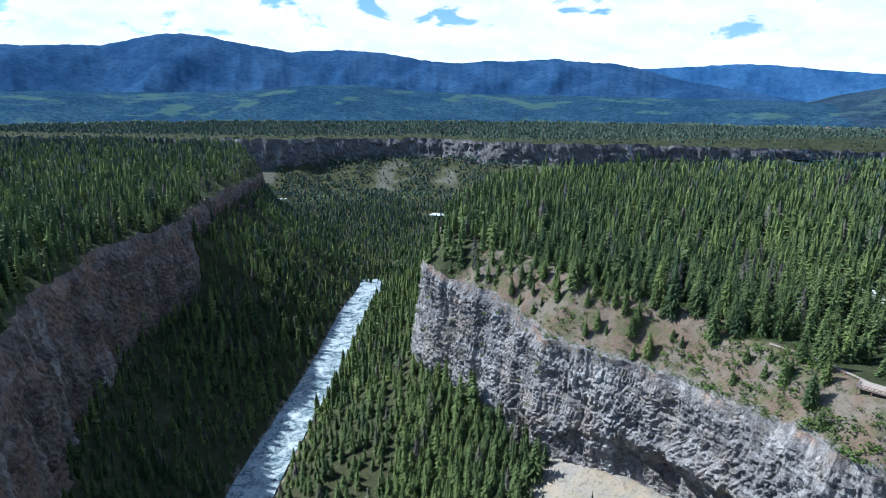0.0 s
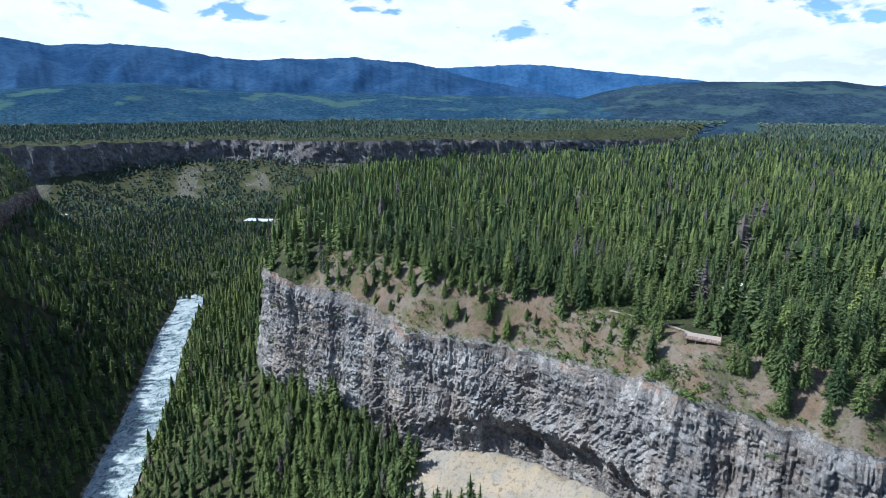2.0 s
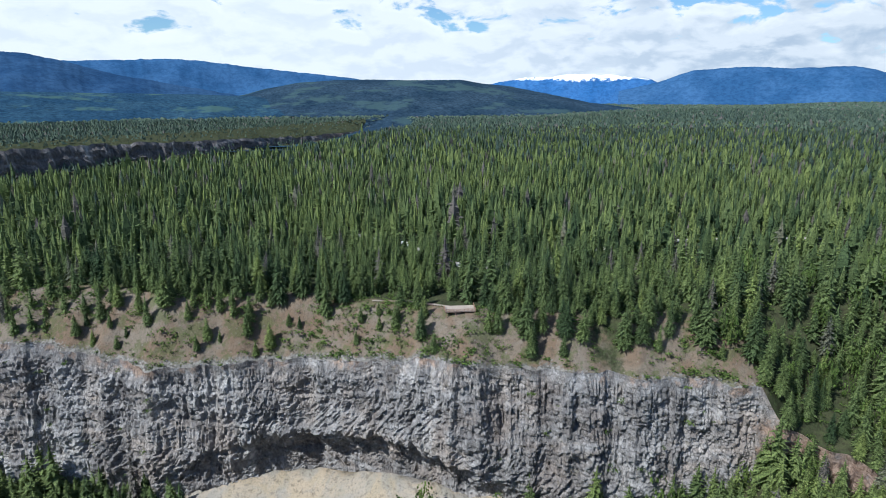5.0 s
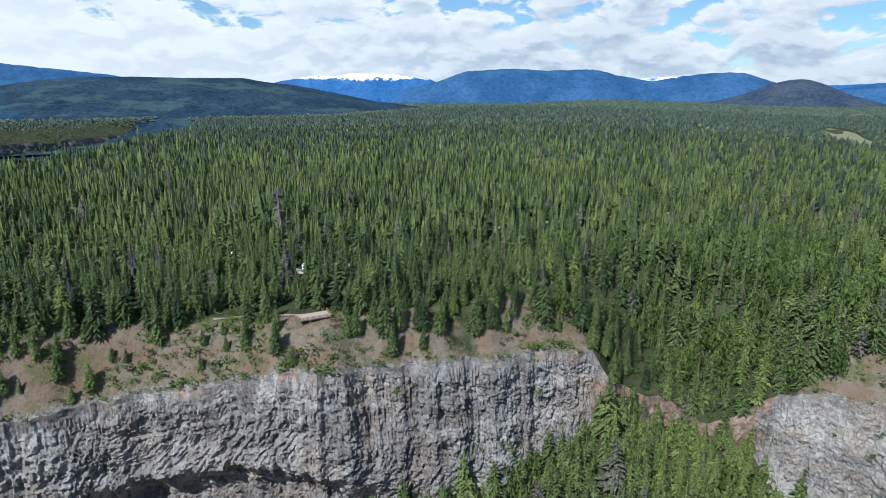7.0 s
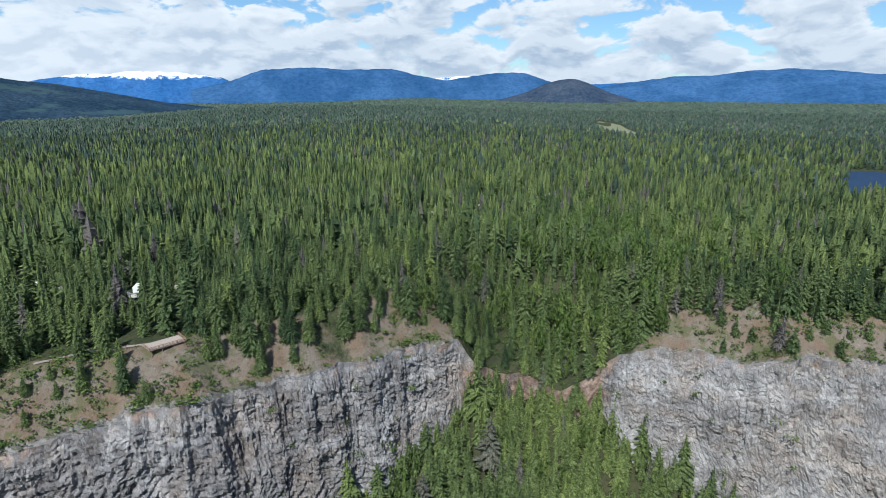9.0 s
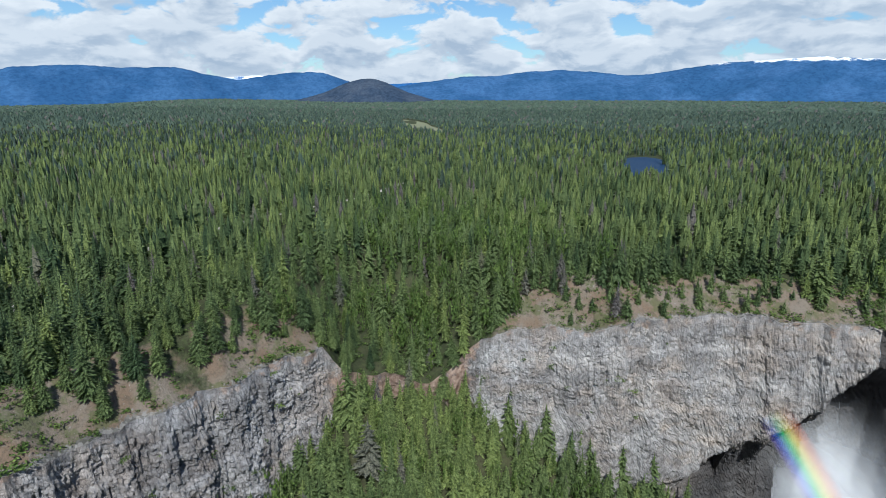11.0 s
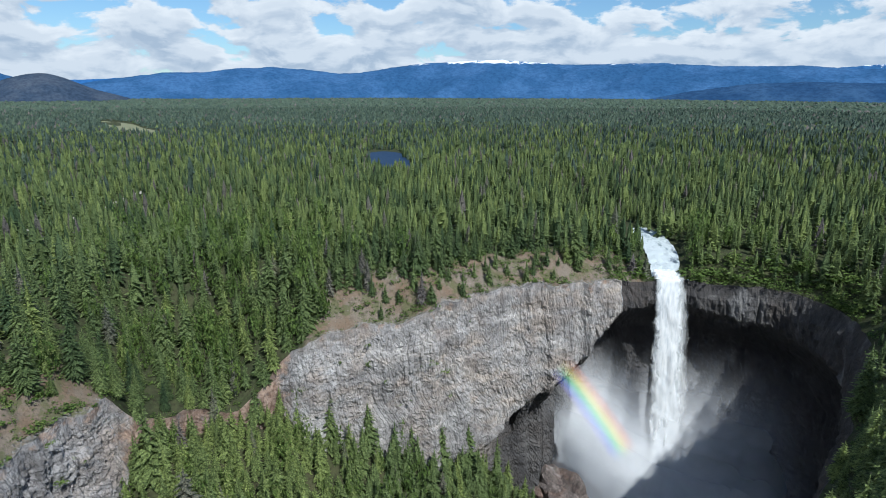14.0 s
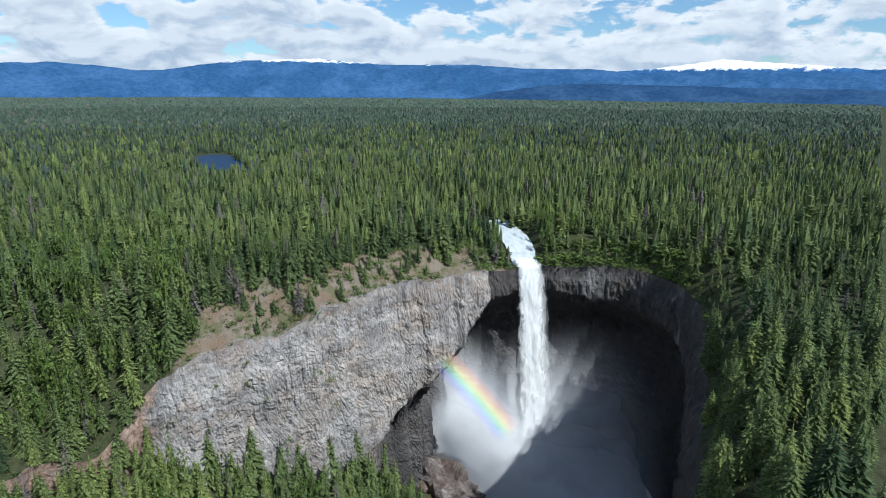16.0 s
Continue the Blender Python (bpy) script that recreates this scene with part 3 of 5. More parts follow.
def column(s, h):
    """Relief of columnar basalt at s metres along and h metres down: blocks that stand proud of one another."""
    tilt = fbm(s / 45.0, h / 30.0, 2, 50) * 0.5
    s2 = s + h * tilt + fbm(s / 6.0, h / 7.0, 3, 51) * 0.6
    h2 = h + fbm(s / 5.0, h / 9.0, 3, 58) * 0.8
    out = 0.0
    for w, tall, amp, seed in ((1.15, 2.8, 0.85, 53), (2.6, 4.8, 0.9, 54), (7.0, 9.0, 0.75, 55)):
        cell = np.floor(s2 / w)
        drop = h2 / tall + hash2(cell, cell * 0, seed) * 7
        out = out + amp * hash2(cell, np.floor(drop), seed + 20)
        u = (s2 / w) % 1.0
        out = out - amp * 0.5 * smooth(np.minimum(u, 1 - u), 0.14, 0.0) - amp * 0.2 * smooth(drop % 1.0, 0.9, 1.0)
    return out + fbm(s / 1.1, h / 0.9, 3, 57) * 0.8 - 0.6 * smooth(fbm(s / 4.5, h / 3.0, 3, 59), 0.25, 0.5)


CLIFFS = (("east", 0.6, 108, "M_ROCK", "sunlit grey columnar basalt cliff below the viewing platform", 3.0, 1.0),
          ("gully", 1.0, 40, "M_ROCK", "broken brown rock at the sides of the wooded gully", 2.0, 0.8),
          ("south", 0.45, 130, "M_PALE", "sunlit pale grey basalt cliff beside the waterfall", 2.2, 0.7),
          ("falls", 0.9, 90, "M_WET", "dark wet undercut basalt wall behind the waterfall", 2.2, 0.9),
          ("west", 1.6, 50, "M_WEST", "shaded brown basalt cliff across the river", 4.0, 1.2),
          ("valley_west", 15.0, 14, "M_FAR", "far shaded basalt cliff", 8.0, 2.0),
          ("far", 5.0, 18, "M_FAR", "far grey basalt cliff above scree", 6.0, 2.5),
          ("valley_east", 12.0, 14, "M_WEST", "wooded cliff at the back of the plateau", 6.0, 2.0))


def build_cliffs():
    """All walls in turn along the closed rim, so that they meet."""
    gaps = np.hypot(*np.diff(LOOP_CLOSED[:, :2], axis=0).T)
    s_at = np.concatenate([[0], np.cumsum(gaps)])
    total = s_at[-1]

    def along(s, k):
        return np.interp(np.mod(s, total), s_at, LOOP_CLOSED[:, k])

    ends = np.concatenate([[0], np.cumsum([len(r) - 1 for r in RIMS.values()])])
    cuts = s_at[ends]
    knots, bigs, fines = [], [], []
    for (key, step, rows, mat, label, big, fine), s0, s1 in zip(CLIFFS, cuts[:-1], cuts[1:]):
        knots += [s0 + 12, s1 - 12]
        bigs += [big, big]
        fines += [fine, fine]
    mats = {"M_FAR": M_FAR, "M_ROCK": M_ROCK, "M_PALE": M_PALE, "M_WET": M_WET, "M_WEST": M_WEST}
    for (key, step, rows, mat, label, big, fine), s0, s1 in zip(CLIFFS, cuts[:-1], cuts[1:]):
        s = np.linspace(s0, s1, int((s1 - s0) / step) + 1)
        c = np.stack([along(s, k) for k in range(6)], 1)
        reach = 8.0 if step < 5 else 25.0
        t = np.stack([along(s + reach, k) - along(s - reach, k) for k in range(2)], 1)
        t /= np.linalg.norm(t, axis=1)[:, None] + 1e-9
        n = np.stack([-t[:, 1], t[:, 0]], 1) * RIM_SIDE
        v = np.linspace(0, 1, rows) ** 0.9
        top = c[:, 2][:, None]
        foot = np.minimum(c[:, 3][:, None] - (16.0 if step < 5 else 55.0), top - 6.0)
        z = top + (foot - top) * v[None, :]
        h = top - z
        S = np.repeat(s[:, None], rows, 1)
        B, N = np.interp(S, knots, bigs), np.interp(S, knots, fines)
        off = h * 0.05 + fbm(S / 26.0, h / 17.0, 2, 61) * B + fbm(S / 9.0, h / 22.0, 2, 62) * B * 0.25
        off = off + column(S, h) * N
        off = off + np.floor(h / 13.0 + fbm(S / 60.0, S * 0, 2, 63) * 0.8) * 0.8 * N
        cut, begin = c[:, 4][:, None], c[:, 5][:, None]
        off = off - cut * smooth(h, begin, begin + np.where(cut < 14, 13, 26)) - 3.0 * smooth(cut, 0, 8) * smooth(h, begin - 1, begin + 4)
        off = off * smooth(h, 0.0, 3.0) * np.minimum(1, 0.25 + smooth(h, 0.0, 10.0))
        z = z + fbm(S / 3.0, h / 3.0, 2, 64) * 0.3 * smooth(h, 0.5, 3)
        # one mask for wet rock and painted hollow shade, following the undercut
        wet_shade = smooth(h - begin + fbm(S / 9.0, h / 14.0, 3, 66) * 7, -5, 9) * smooth(cut, 3, 12) * (1.0 if key in ("south", "falls") else 0.0)
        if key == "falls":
            wet_shade = np.maximum(wet_shade, 0.6)
        wet_shade = np.concatenate([wet_shade[:, :1], wet_shade], 1)
        g0, g1 = cuts[1], cuts[2]
        rust = smooth(np.maximum(g0 - S, S - g1), 9, -10) * 0.85
        rust = np.maximum(rust, 0.5 * smooth(h, 8, 1) * (key in ("east", "gully", "south")))
        rust = np.concatenate([rust[:, :1], rust], 1)
        # the wall's head runs back under the soil
        off = np.concatenate([np.full((len(s), 1), -3.0), off], 1)
        z = np.concatenate([top - 1.2, z], 1)
        x = c[:, 0][:, None] + n[:, 0][:, None] * off
        y = c[:, 1][:, None] + n[:, 1][:, None] * off
        V = np.stack([x, y, z], 2).reshape(-1, 3)
        R = rows + 1
        i = np.arange(len(s) - 1)[:, None] * R + np.arange(R - 1)[None, :]
        F = np.stack([i, i + R, i + R + 1, i + 1], 2).reshape(-1, 4)
        tagged(new("cliff_" + key, mesh_from("cliff_" + key, V, F, mats[mat], {"wet_shade": wet_shade.ravel(), "rust": rust.ravel()})), label, "cliff", kind="structure")


def rim_side():
    """Plus or minus one: on which hand the canyon lies when going round the rim."""
    a2 = LOOP_CLOSED[:-1, 0] * LOOP_CLOSED[1:, 1] - LOOP_CLOSED[1:, 0] * LOOP_CLOSED[:-1, 1]
    return 1.0 if a2.sum() > 0 else -1.0


RIM_SIDE = rim_side()
build_ground()
build_canyon_floor()
build_cliffs()


def ribbon(name, line, width, z_of, material, label, across=9, waves=0.5, white=0.0):
    """A stream: a strip along a line, with a broken surface."""
    t = np.gradient(line[:, :2], axis=0)
    t /= np.linalg.norm(t, axis=1)[:, None]
    n = np.stack([-t[:, 1], t[:, 0]], 1)
    u = np.linspace(-1, 1, across)
    w = width(np.arange(len(line))) if callable(width) else np.full(len(line), width)
    x = line[:, 0][:, None] + n[:, 0][:, None] * u[None, :] * w[:, None] / 2
    y = line[:, 1][:, None] + n[:, 1][:, None] * u[None, :] * w[:, None] / 2
    z = z_of(line)[:, None] + fbm(x / 3.0, y / 3.0, 3, 71) * waves + 0 * u[None, :]
    V = np.stack([x, y, z], 2).reshape(-1, 3)
    i = np.arange(len(line) - 1)[:, None] * across + np.arange(across - 1)[None, :]
    F = np.stack([i, i + across, i + across + 1, i + 1], 2).reshape(-1, 4)
    wh = np.full(len(V), white)
    return tagged(new(name, mesh_from(name, V, F, material, {"white": wh}, True)), label, "river", kind="structure")


ribbon("river", spline(RIVER[RIVER[:, 1] < 665], 2.5), 27.0, lambda l: l[:, 0] * 0 + WATER_Z, M_RAPID, "white rapids of a blue-grey river in the canyon", 15, 0.9, 0.12)
for reach in (FAR_RIVER[(FAR_RIVER[:, 0] > -660) & (FAR_RIVER[:, 0] < -500)], FAR_RIVER[(FAR_RIVER[:, 0] > -215) & (FAR_RIVER[:, 0] < -125)]):
    ribbon("far_river", spline(reach, 8.0), 22.0, lambda l: l[:, 0] * 0 + WATER_Z, M_RAPID, "far bend of the river with white rapids", 7, 0.5, 0.7)


# ---- the far ranges, as backdrop ----
def eye_for(az):
    """Where one stands on the way when facing that heading (degrees, anticlockwise from +y)."""
    return (np.interp(-az, (-45, -9, 15, 31, 57, 86, 109, 131, 144, 185), (0, 0, -22, -35, -51, -58, -49, -34, -22, -22)),
            np.interp(-az, (-45, -9, 15, 31, 57, 86, 109, 131, 144, 185), (0, 0, 3, 9, 27, 54, 76, 95, 105, 105)))


def mountain_range(name, profile, reach, depth, material, label, rough=1.0):
    """A range from headings and heights of its skyline in degrees, standing at that reach."""
    foot = math.degrees(math.atan(-150.0 / (reach - depth)))
    az0, az1 = profile[0][0], profile[-1][0]
    n = max(40, int(abs(az1 - az0) * 7))
    az = np.linspace(az0, az1, n)
    el = np.interp(-az, [-p[0] for p in profile], [p[1] for p in profile])
    k = np.hanning(9)
    el = np.convolve(np.pad(el, 4, mode="edge"), k / k.sum(), "valid")
    rows = 22
    u = np.linspace(0, 1.12, rows)
    ex, ey = eye_for(az)
    A = np.radians(az)[:, None]
    R = reach - depth * (1 - u)[None, :] + 0 * A
    spur = np.abs(fbm(az[:, None] * 0.16 + u[None, :] * 1.1 + reach, u[None, :] * 1.7 + az[:, None] * 0.05, 5, 81))
    lift = smooth(u, 0, 1) ** 0.85
    lift = np.where(u > 1, 1 - (u - 1) * 1.5, lift)
    crest = fbm(az * 1.6, az * 0 + reach, 4, 82) * 0.06 * rough
    E = foot + (el + crest - foot)[:, None] * lift[None, :]
    E = E - spur * 0.5 * rough * (el - foot)[:, None] * (lift * (1 - lift) * 2.2)[None, :]
    z = 79.0 + R * np.tan(np.radians(E))
    x = ex[:, None] - np.sin(A) * R
    y = ey[:, None] + np.cos(A) * R
    V = np.stack([x, y, z], 2).reshape(-1, 3)
    i = np.arange(n - 1)[:, None] * rows + np.arange(rows - 1)[None, :]
    F = np.stack([i, i + rows, i + rows + 1, i + 1], 2).reshape(-1, 4)
    tagged(new(name, mesh_from(name, V, F, material, (), True)), label, "mountains", kind="structure")


# distance haze is painted in: bluish base colours with a weak emission
M_BLUE = range_material("far_haze_blue_slopes", (0.028, 0.080, 0.18), (0.045, 0.11, 0.23), None, 0.10, None, 0.12)
M_NEARBLUE = range_material("wooded_haze_blue_slopes", (0.022, 0.056, 0.125), (0.036, 0.080, 0.160), 440.0, 0.12, None, 0.14)
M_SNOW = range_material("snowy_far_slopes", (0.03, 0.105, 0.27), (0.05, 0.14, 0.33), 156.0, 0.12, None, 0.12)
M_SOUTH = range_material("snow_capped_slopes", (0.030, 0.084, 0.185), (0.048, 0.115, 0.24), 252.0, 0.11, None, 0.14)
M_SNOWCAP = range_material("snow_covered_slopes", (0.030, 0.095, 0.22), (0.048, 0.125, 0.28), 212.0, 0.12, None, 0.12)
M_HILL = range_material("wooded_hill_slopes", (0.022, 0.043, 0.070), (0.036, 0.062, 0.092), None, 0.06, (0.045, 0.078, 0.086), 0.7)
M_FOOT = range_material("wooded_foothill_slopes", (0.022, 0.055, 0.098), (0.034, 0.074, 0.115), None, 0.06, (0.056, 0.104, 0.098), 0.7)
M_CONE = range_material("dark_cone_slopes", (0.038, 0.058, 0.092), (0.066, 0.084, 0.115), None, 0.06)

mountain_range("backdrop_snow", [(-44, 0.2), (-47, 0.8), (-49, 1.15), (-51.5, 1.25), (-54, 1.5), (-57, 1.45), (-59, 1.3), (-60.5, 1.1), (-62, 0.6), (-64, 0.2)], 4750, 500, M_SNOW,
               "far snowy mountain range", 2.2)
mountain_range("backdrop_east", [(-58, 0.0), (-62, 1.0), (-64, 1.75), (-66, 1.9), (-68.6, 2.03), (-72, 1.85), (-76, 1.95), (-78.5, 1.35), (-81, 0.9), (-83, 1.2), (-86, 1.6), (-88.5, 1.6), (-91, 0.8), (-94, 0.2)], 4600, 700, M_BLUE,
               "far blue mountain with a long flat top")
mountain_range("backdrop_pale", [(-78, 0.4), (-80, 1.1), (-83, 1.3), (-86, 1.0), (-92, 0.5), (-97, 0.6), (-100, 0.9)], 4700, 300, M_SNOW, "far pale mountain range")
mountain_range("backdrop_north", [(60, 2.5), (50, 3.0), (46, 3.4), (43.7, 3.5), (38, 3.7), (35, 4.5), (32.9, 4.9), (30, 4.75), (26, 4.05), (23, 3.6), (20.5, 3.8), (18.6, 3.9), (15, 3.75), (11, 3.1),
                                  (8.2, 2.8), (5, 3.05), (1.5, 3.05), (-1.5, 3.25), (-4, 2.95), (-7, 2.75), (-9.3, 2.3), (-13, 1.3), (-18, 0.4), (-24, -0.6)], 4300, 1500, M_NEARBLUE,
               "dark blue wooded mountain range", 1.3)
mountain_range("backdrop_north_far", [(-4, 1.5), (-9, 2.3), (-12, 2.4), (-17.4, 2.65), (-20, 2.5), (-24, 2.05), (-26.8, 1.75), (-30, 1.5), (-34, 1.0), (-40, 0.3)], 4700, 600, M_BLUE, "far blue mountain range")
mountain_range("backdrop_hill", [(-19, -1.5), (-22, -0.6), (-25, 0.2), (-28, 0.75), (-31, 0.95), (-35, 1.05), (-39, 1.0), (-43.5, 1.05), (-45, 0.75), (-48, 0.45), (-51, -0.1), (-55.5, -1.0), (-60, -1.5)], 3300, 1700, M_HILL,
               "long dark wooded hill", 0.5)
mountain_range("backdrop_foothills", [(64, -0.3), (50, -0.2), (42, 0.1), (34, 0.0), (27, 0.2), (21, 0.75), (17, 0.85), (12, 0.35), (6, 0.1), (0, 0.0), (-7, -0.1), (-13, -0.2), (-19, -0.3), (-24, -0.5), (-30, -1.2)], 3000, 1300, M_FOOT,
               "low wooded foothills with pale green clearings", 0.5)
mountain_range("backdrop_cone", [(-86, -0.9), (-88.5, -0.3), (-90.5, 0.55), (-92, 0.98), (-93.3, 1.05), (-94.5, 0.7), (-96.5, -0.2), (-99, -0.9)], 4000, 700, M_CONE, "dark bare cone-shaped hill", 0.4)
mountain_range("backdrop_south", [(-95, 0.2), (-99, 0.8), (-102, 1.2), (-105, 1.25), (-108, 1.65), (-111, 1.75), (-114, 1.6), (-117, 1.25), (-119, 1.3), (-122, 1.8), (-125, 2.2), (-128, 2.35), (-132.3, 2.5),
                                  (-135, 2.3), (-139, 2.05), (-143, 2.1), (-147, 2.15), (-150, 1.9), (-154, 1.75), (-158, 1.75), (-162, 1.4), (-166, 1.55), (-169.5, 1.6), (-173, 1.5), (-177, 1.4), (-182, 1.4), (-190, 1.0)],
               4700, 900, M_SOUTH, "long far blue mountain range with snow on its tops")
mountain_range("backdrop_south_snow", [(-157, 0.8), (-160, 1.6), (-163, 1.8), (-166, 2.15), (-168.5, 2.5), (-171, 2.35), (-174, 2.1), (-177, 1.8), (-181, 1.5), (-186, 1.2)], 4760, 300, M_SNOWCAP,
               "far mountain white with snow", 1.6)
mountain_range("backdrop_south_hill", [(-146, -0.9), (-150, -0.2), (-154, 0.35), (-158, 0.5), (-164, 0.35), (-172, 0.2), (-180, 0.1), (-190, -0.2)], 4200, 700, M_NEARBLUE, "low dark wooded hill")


# ---- trees ----
def rows_to_mesh(parts):
    """Joins (verts, tris) pairs."""
    V, F, n = [], [], 0
    for v, f in parts:
        V.append(v)
        F.append(np.asarray(f) + n)
        n += len(v)
    return np.vstack(V), np.vstack(F)


def trunk_shape(rnd, height, radius, sides=5, levels=3, lean=0.0):
    z = np.linspace(0, 1, levels + 1)
    a = np.arange(sides) / sides * 2 * np.pi
    r = radius * (1 - z) ** 0.8 + 0.0012
    bend = rnd.uniform(-1, 1, 2) * lean
    V = np.stack([np.cos(a)[None, :] * r[:, None] + bend[0] * z[:, None] ** 2, np.sin(a)[None, :] * r[:, None] + bend[1] * z[:, None] ** 2,
                  np.repeat(z[:, None] * height, sides, 1)], 2).reshape(-1, 3)
    F = []
    for i in range(levels):
        for j in range(sides):
            p, q = i * sides + j, i * sides + (j + 1) % sides
            F += [(p, q, q + sides), (p, q + sides, p + sides)]
    return V, np.array(F)


def conifer_shape(seed, boughs, slim=0.135, core=6, droop=0.35, ragged=0.3, taper=0.66, broad=1.0, heart=0.36):
    """A spruce or fir one metre tall: level, drooping boughs thrown all round a dark inner cone, longest low down."""
    rnd = np.random.RandomState(seed)
    base = rnd.uniform(0.04, 0.10)
    parts = []
    for k in range(boughs):
        f = 1 - math.sqrt(1 - (k + rnd.uniform()) / boughs * 0.985)
        z = base + (0.985 - base) * f
        r = slim * ((1 - f) ** taper * (0.78 + 0.22 * min(1, f * 7)) + 0.045) * rnd.uniform(1 - ragged, 1 + ragged * 0.6)
        head = k * 2.399963 + rnd.uniform(-0.5, 0.5)
        c, s2 = math.cos(head), math.sin(head)
        out, side = np.array([c, s2, 0.0]), np.array([-s2, c, 0.0])
        fall = droop * rnd.uniform(0.3, 1.4) * (1 - 0.7 * f)
        wide = 0.38 * r * rnd.uniform(0.8, 1.25) * broad + 0.006

        def at(u, w, sink):
            return out * r * u + side * w + np.array([0, 0, z - fall * r * u ** 1.4 - sink])

        w = wide * 0.62
        tip = rnd.uniform(-0.5, 0.5) * w
        V = np.array([at(0.36, w, rnd.uniform(-0.3, 0.8) * w), at(1.08, tip, 0.0), at(0.36, -w, rnd.uniform(-0.3, 0.8) * w)])
        parts.append((V, np.array([(0, 1, 2)])))
    ang = np.arange(core) / core * 2 * np.pi + rnd.uniform(0, 6)
    ring = np.column_stack([np.cos(ang), np.sin(ang)]) * slim * heart * rnd.uniform(0.8, 1.15, (core, 1))
    waist = 0.12 if taper > 0.5 else 0.5
    V = np.vstack([np.column_stack([ring * 0.8, np.full(core, base)]), np.column_stack([ring * (1.0 if taper > 0.5 else 0.85), base + waist + rnd.uniform(-0.03, 0.03, core)]), [[0, 0, 0.96]]])
    F = []
    for j in range(core):
        q = (j + 1) % core
        F += [(j, q, core + q), (j, core + q, core + j), (core + j, core + q, 2 * core)]
    parts.append((V, np.array(F)))
    return rows_to_mesh(parts)


def far_conifer_shape(seed, sides, slim):
    """A spruce seen from afar: a ragged, bullet-shaped crown."""
    rnd = np.random.RandomState(seed)
    levels = [(0.45, 1.0)]
    V = []
    for z, r in levels:
        ang = (np.arange(sides) + rnd.uniform(-0.25, 0.25, sides)) / sides * 2 * np.pi + rnd.uniform(0, 6) * (z < 0.2)
        g = slim * r * rnd.uniform(0.75, 1.25, sides)
        V.append(np.column_stack([np.cos(ang) * g, np.sin(ang) * g, z + rnd.uniform(-0.08, 0.08, sides)]))
    V = np.vstack(V + [np.array([[rnd.uniform(-0.01, 0.01), 0, 1.0]])])
    F = []
    k = len(levels)
    for i in range(k):
        for j in range(sides):
            p, q = i * sides + j, i * sides + (j + 1) % sides
            F += [(p, q, q + sides), (p, q + sides, p + sides)] if i < k - 1 else [(p, q, k * sides)]
    return V, np.array(F)


def leafy_shape(seed, leaves, size, spread=(1, 1, 1)):
    """A bush or broadleaf crown of many small leaf clumps in uneven lobes."""
    rnd = np.random.RandomState(seed)
    lobes = [(rnd.uniform(-0.45, 0.45), rnd.uniform(-0.45, 0.45), rnd.uniform(0.3, 0.75), rnd.uniform(0.28, 0.5)) for _ in range(5)]
    V, F = [], []
    for k in range(leaves):
        x, y, z, r = lobes[k % 5]
        d = rnd.normal(size=3)
        d /= np.linalg.norm(d)
        p = np.array([x, y, z]) + d * r * rnd.uniform(0.75, 1.05)
        p[2] = max(p[2], 0.02)
        t1 = np.cross(d, rnd.normal(size=3))
        t1 /= np.linalg.norm(t1)
        t2 = np.cross(d + rnd.normal(size=3) * 0.5, t1)
        t2 /= np.linalg.norm(t2)
        w = size * rnd.uniform(0.6, 1.3)
        n = len(V)
        V += [p - t1 * w, p + t2 * w * 0.7, p + t1 * w, p - t2 * w * 0.7]
        F += [(n, n + 1, n + 2), (n, n + 2, n + 3)]
    return np.array(V) * np.array(spread), np.array(F)


def plant(name, spots, shapes, material, label, category, bark=False):
    """Joins many plants into one mesh. spots: x, y, z, height, width factor, tint, dead."""
    if len(spots) == 0:
        return
    rnd = np.random.RandomState(len(spots))
    kind = rnd.randint(0, len(shapes), len(spots))
    turn = rnd.uniform(0, 2 * np.pi, len(spots))
    Vs, Fs, T, D, n = [], [], [], [], 0
    for k, (v, f) in enumerate(shapes):
        m = np.where(kind == k)[0]
        if len(m) == 0:
            continue
        P = spots[m]
        c, s = np.cos(turn[m])[:, None], np.sin(turn[m])[:, None]
        hx = P[:, 3] * P[:, 4]
        X = (v[None, :, 0] * c - v[None, :, 1] * s) * hx[:, None] + P[:, 0][:, None]
        Y = (v[None, :, 0] * s + v[None, :, 1] * c) * hx[:, None] + P[:, 1][:, None]
        Z = v[None, :, 2] * P[:, 3][:, None] + P[:, 2][:, None]
        Vs.append(np.stack([X, Y, Z], 2).reshape(-1, 3))
        Fs.append((f[None] + (n + np.arange(len(m)) * len(v))[:, None, None]).reshape(-1, 3))
        T.append(np.repeat(P[:, 5], len(v)))
        D.append(np.repeat(P[:, 6], len(v)))
        n += len(m) * len(v)
    me = mesh_from(name, np.vstack(Vs), np.vstack(Fs), material, {"tint": np.concatenate(T), "dead": np.concatenate(D)})
    tagged(new(name, me), label, category, kind="stuff")


MEADOW = (1270.0, -110.0)
PLATFORM = (98.5, 164.5)


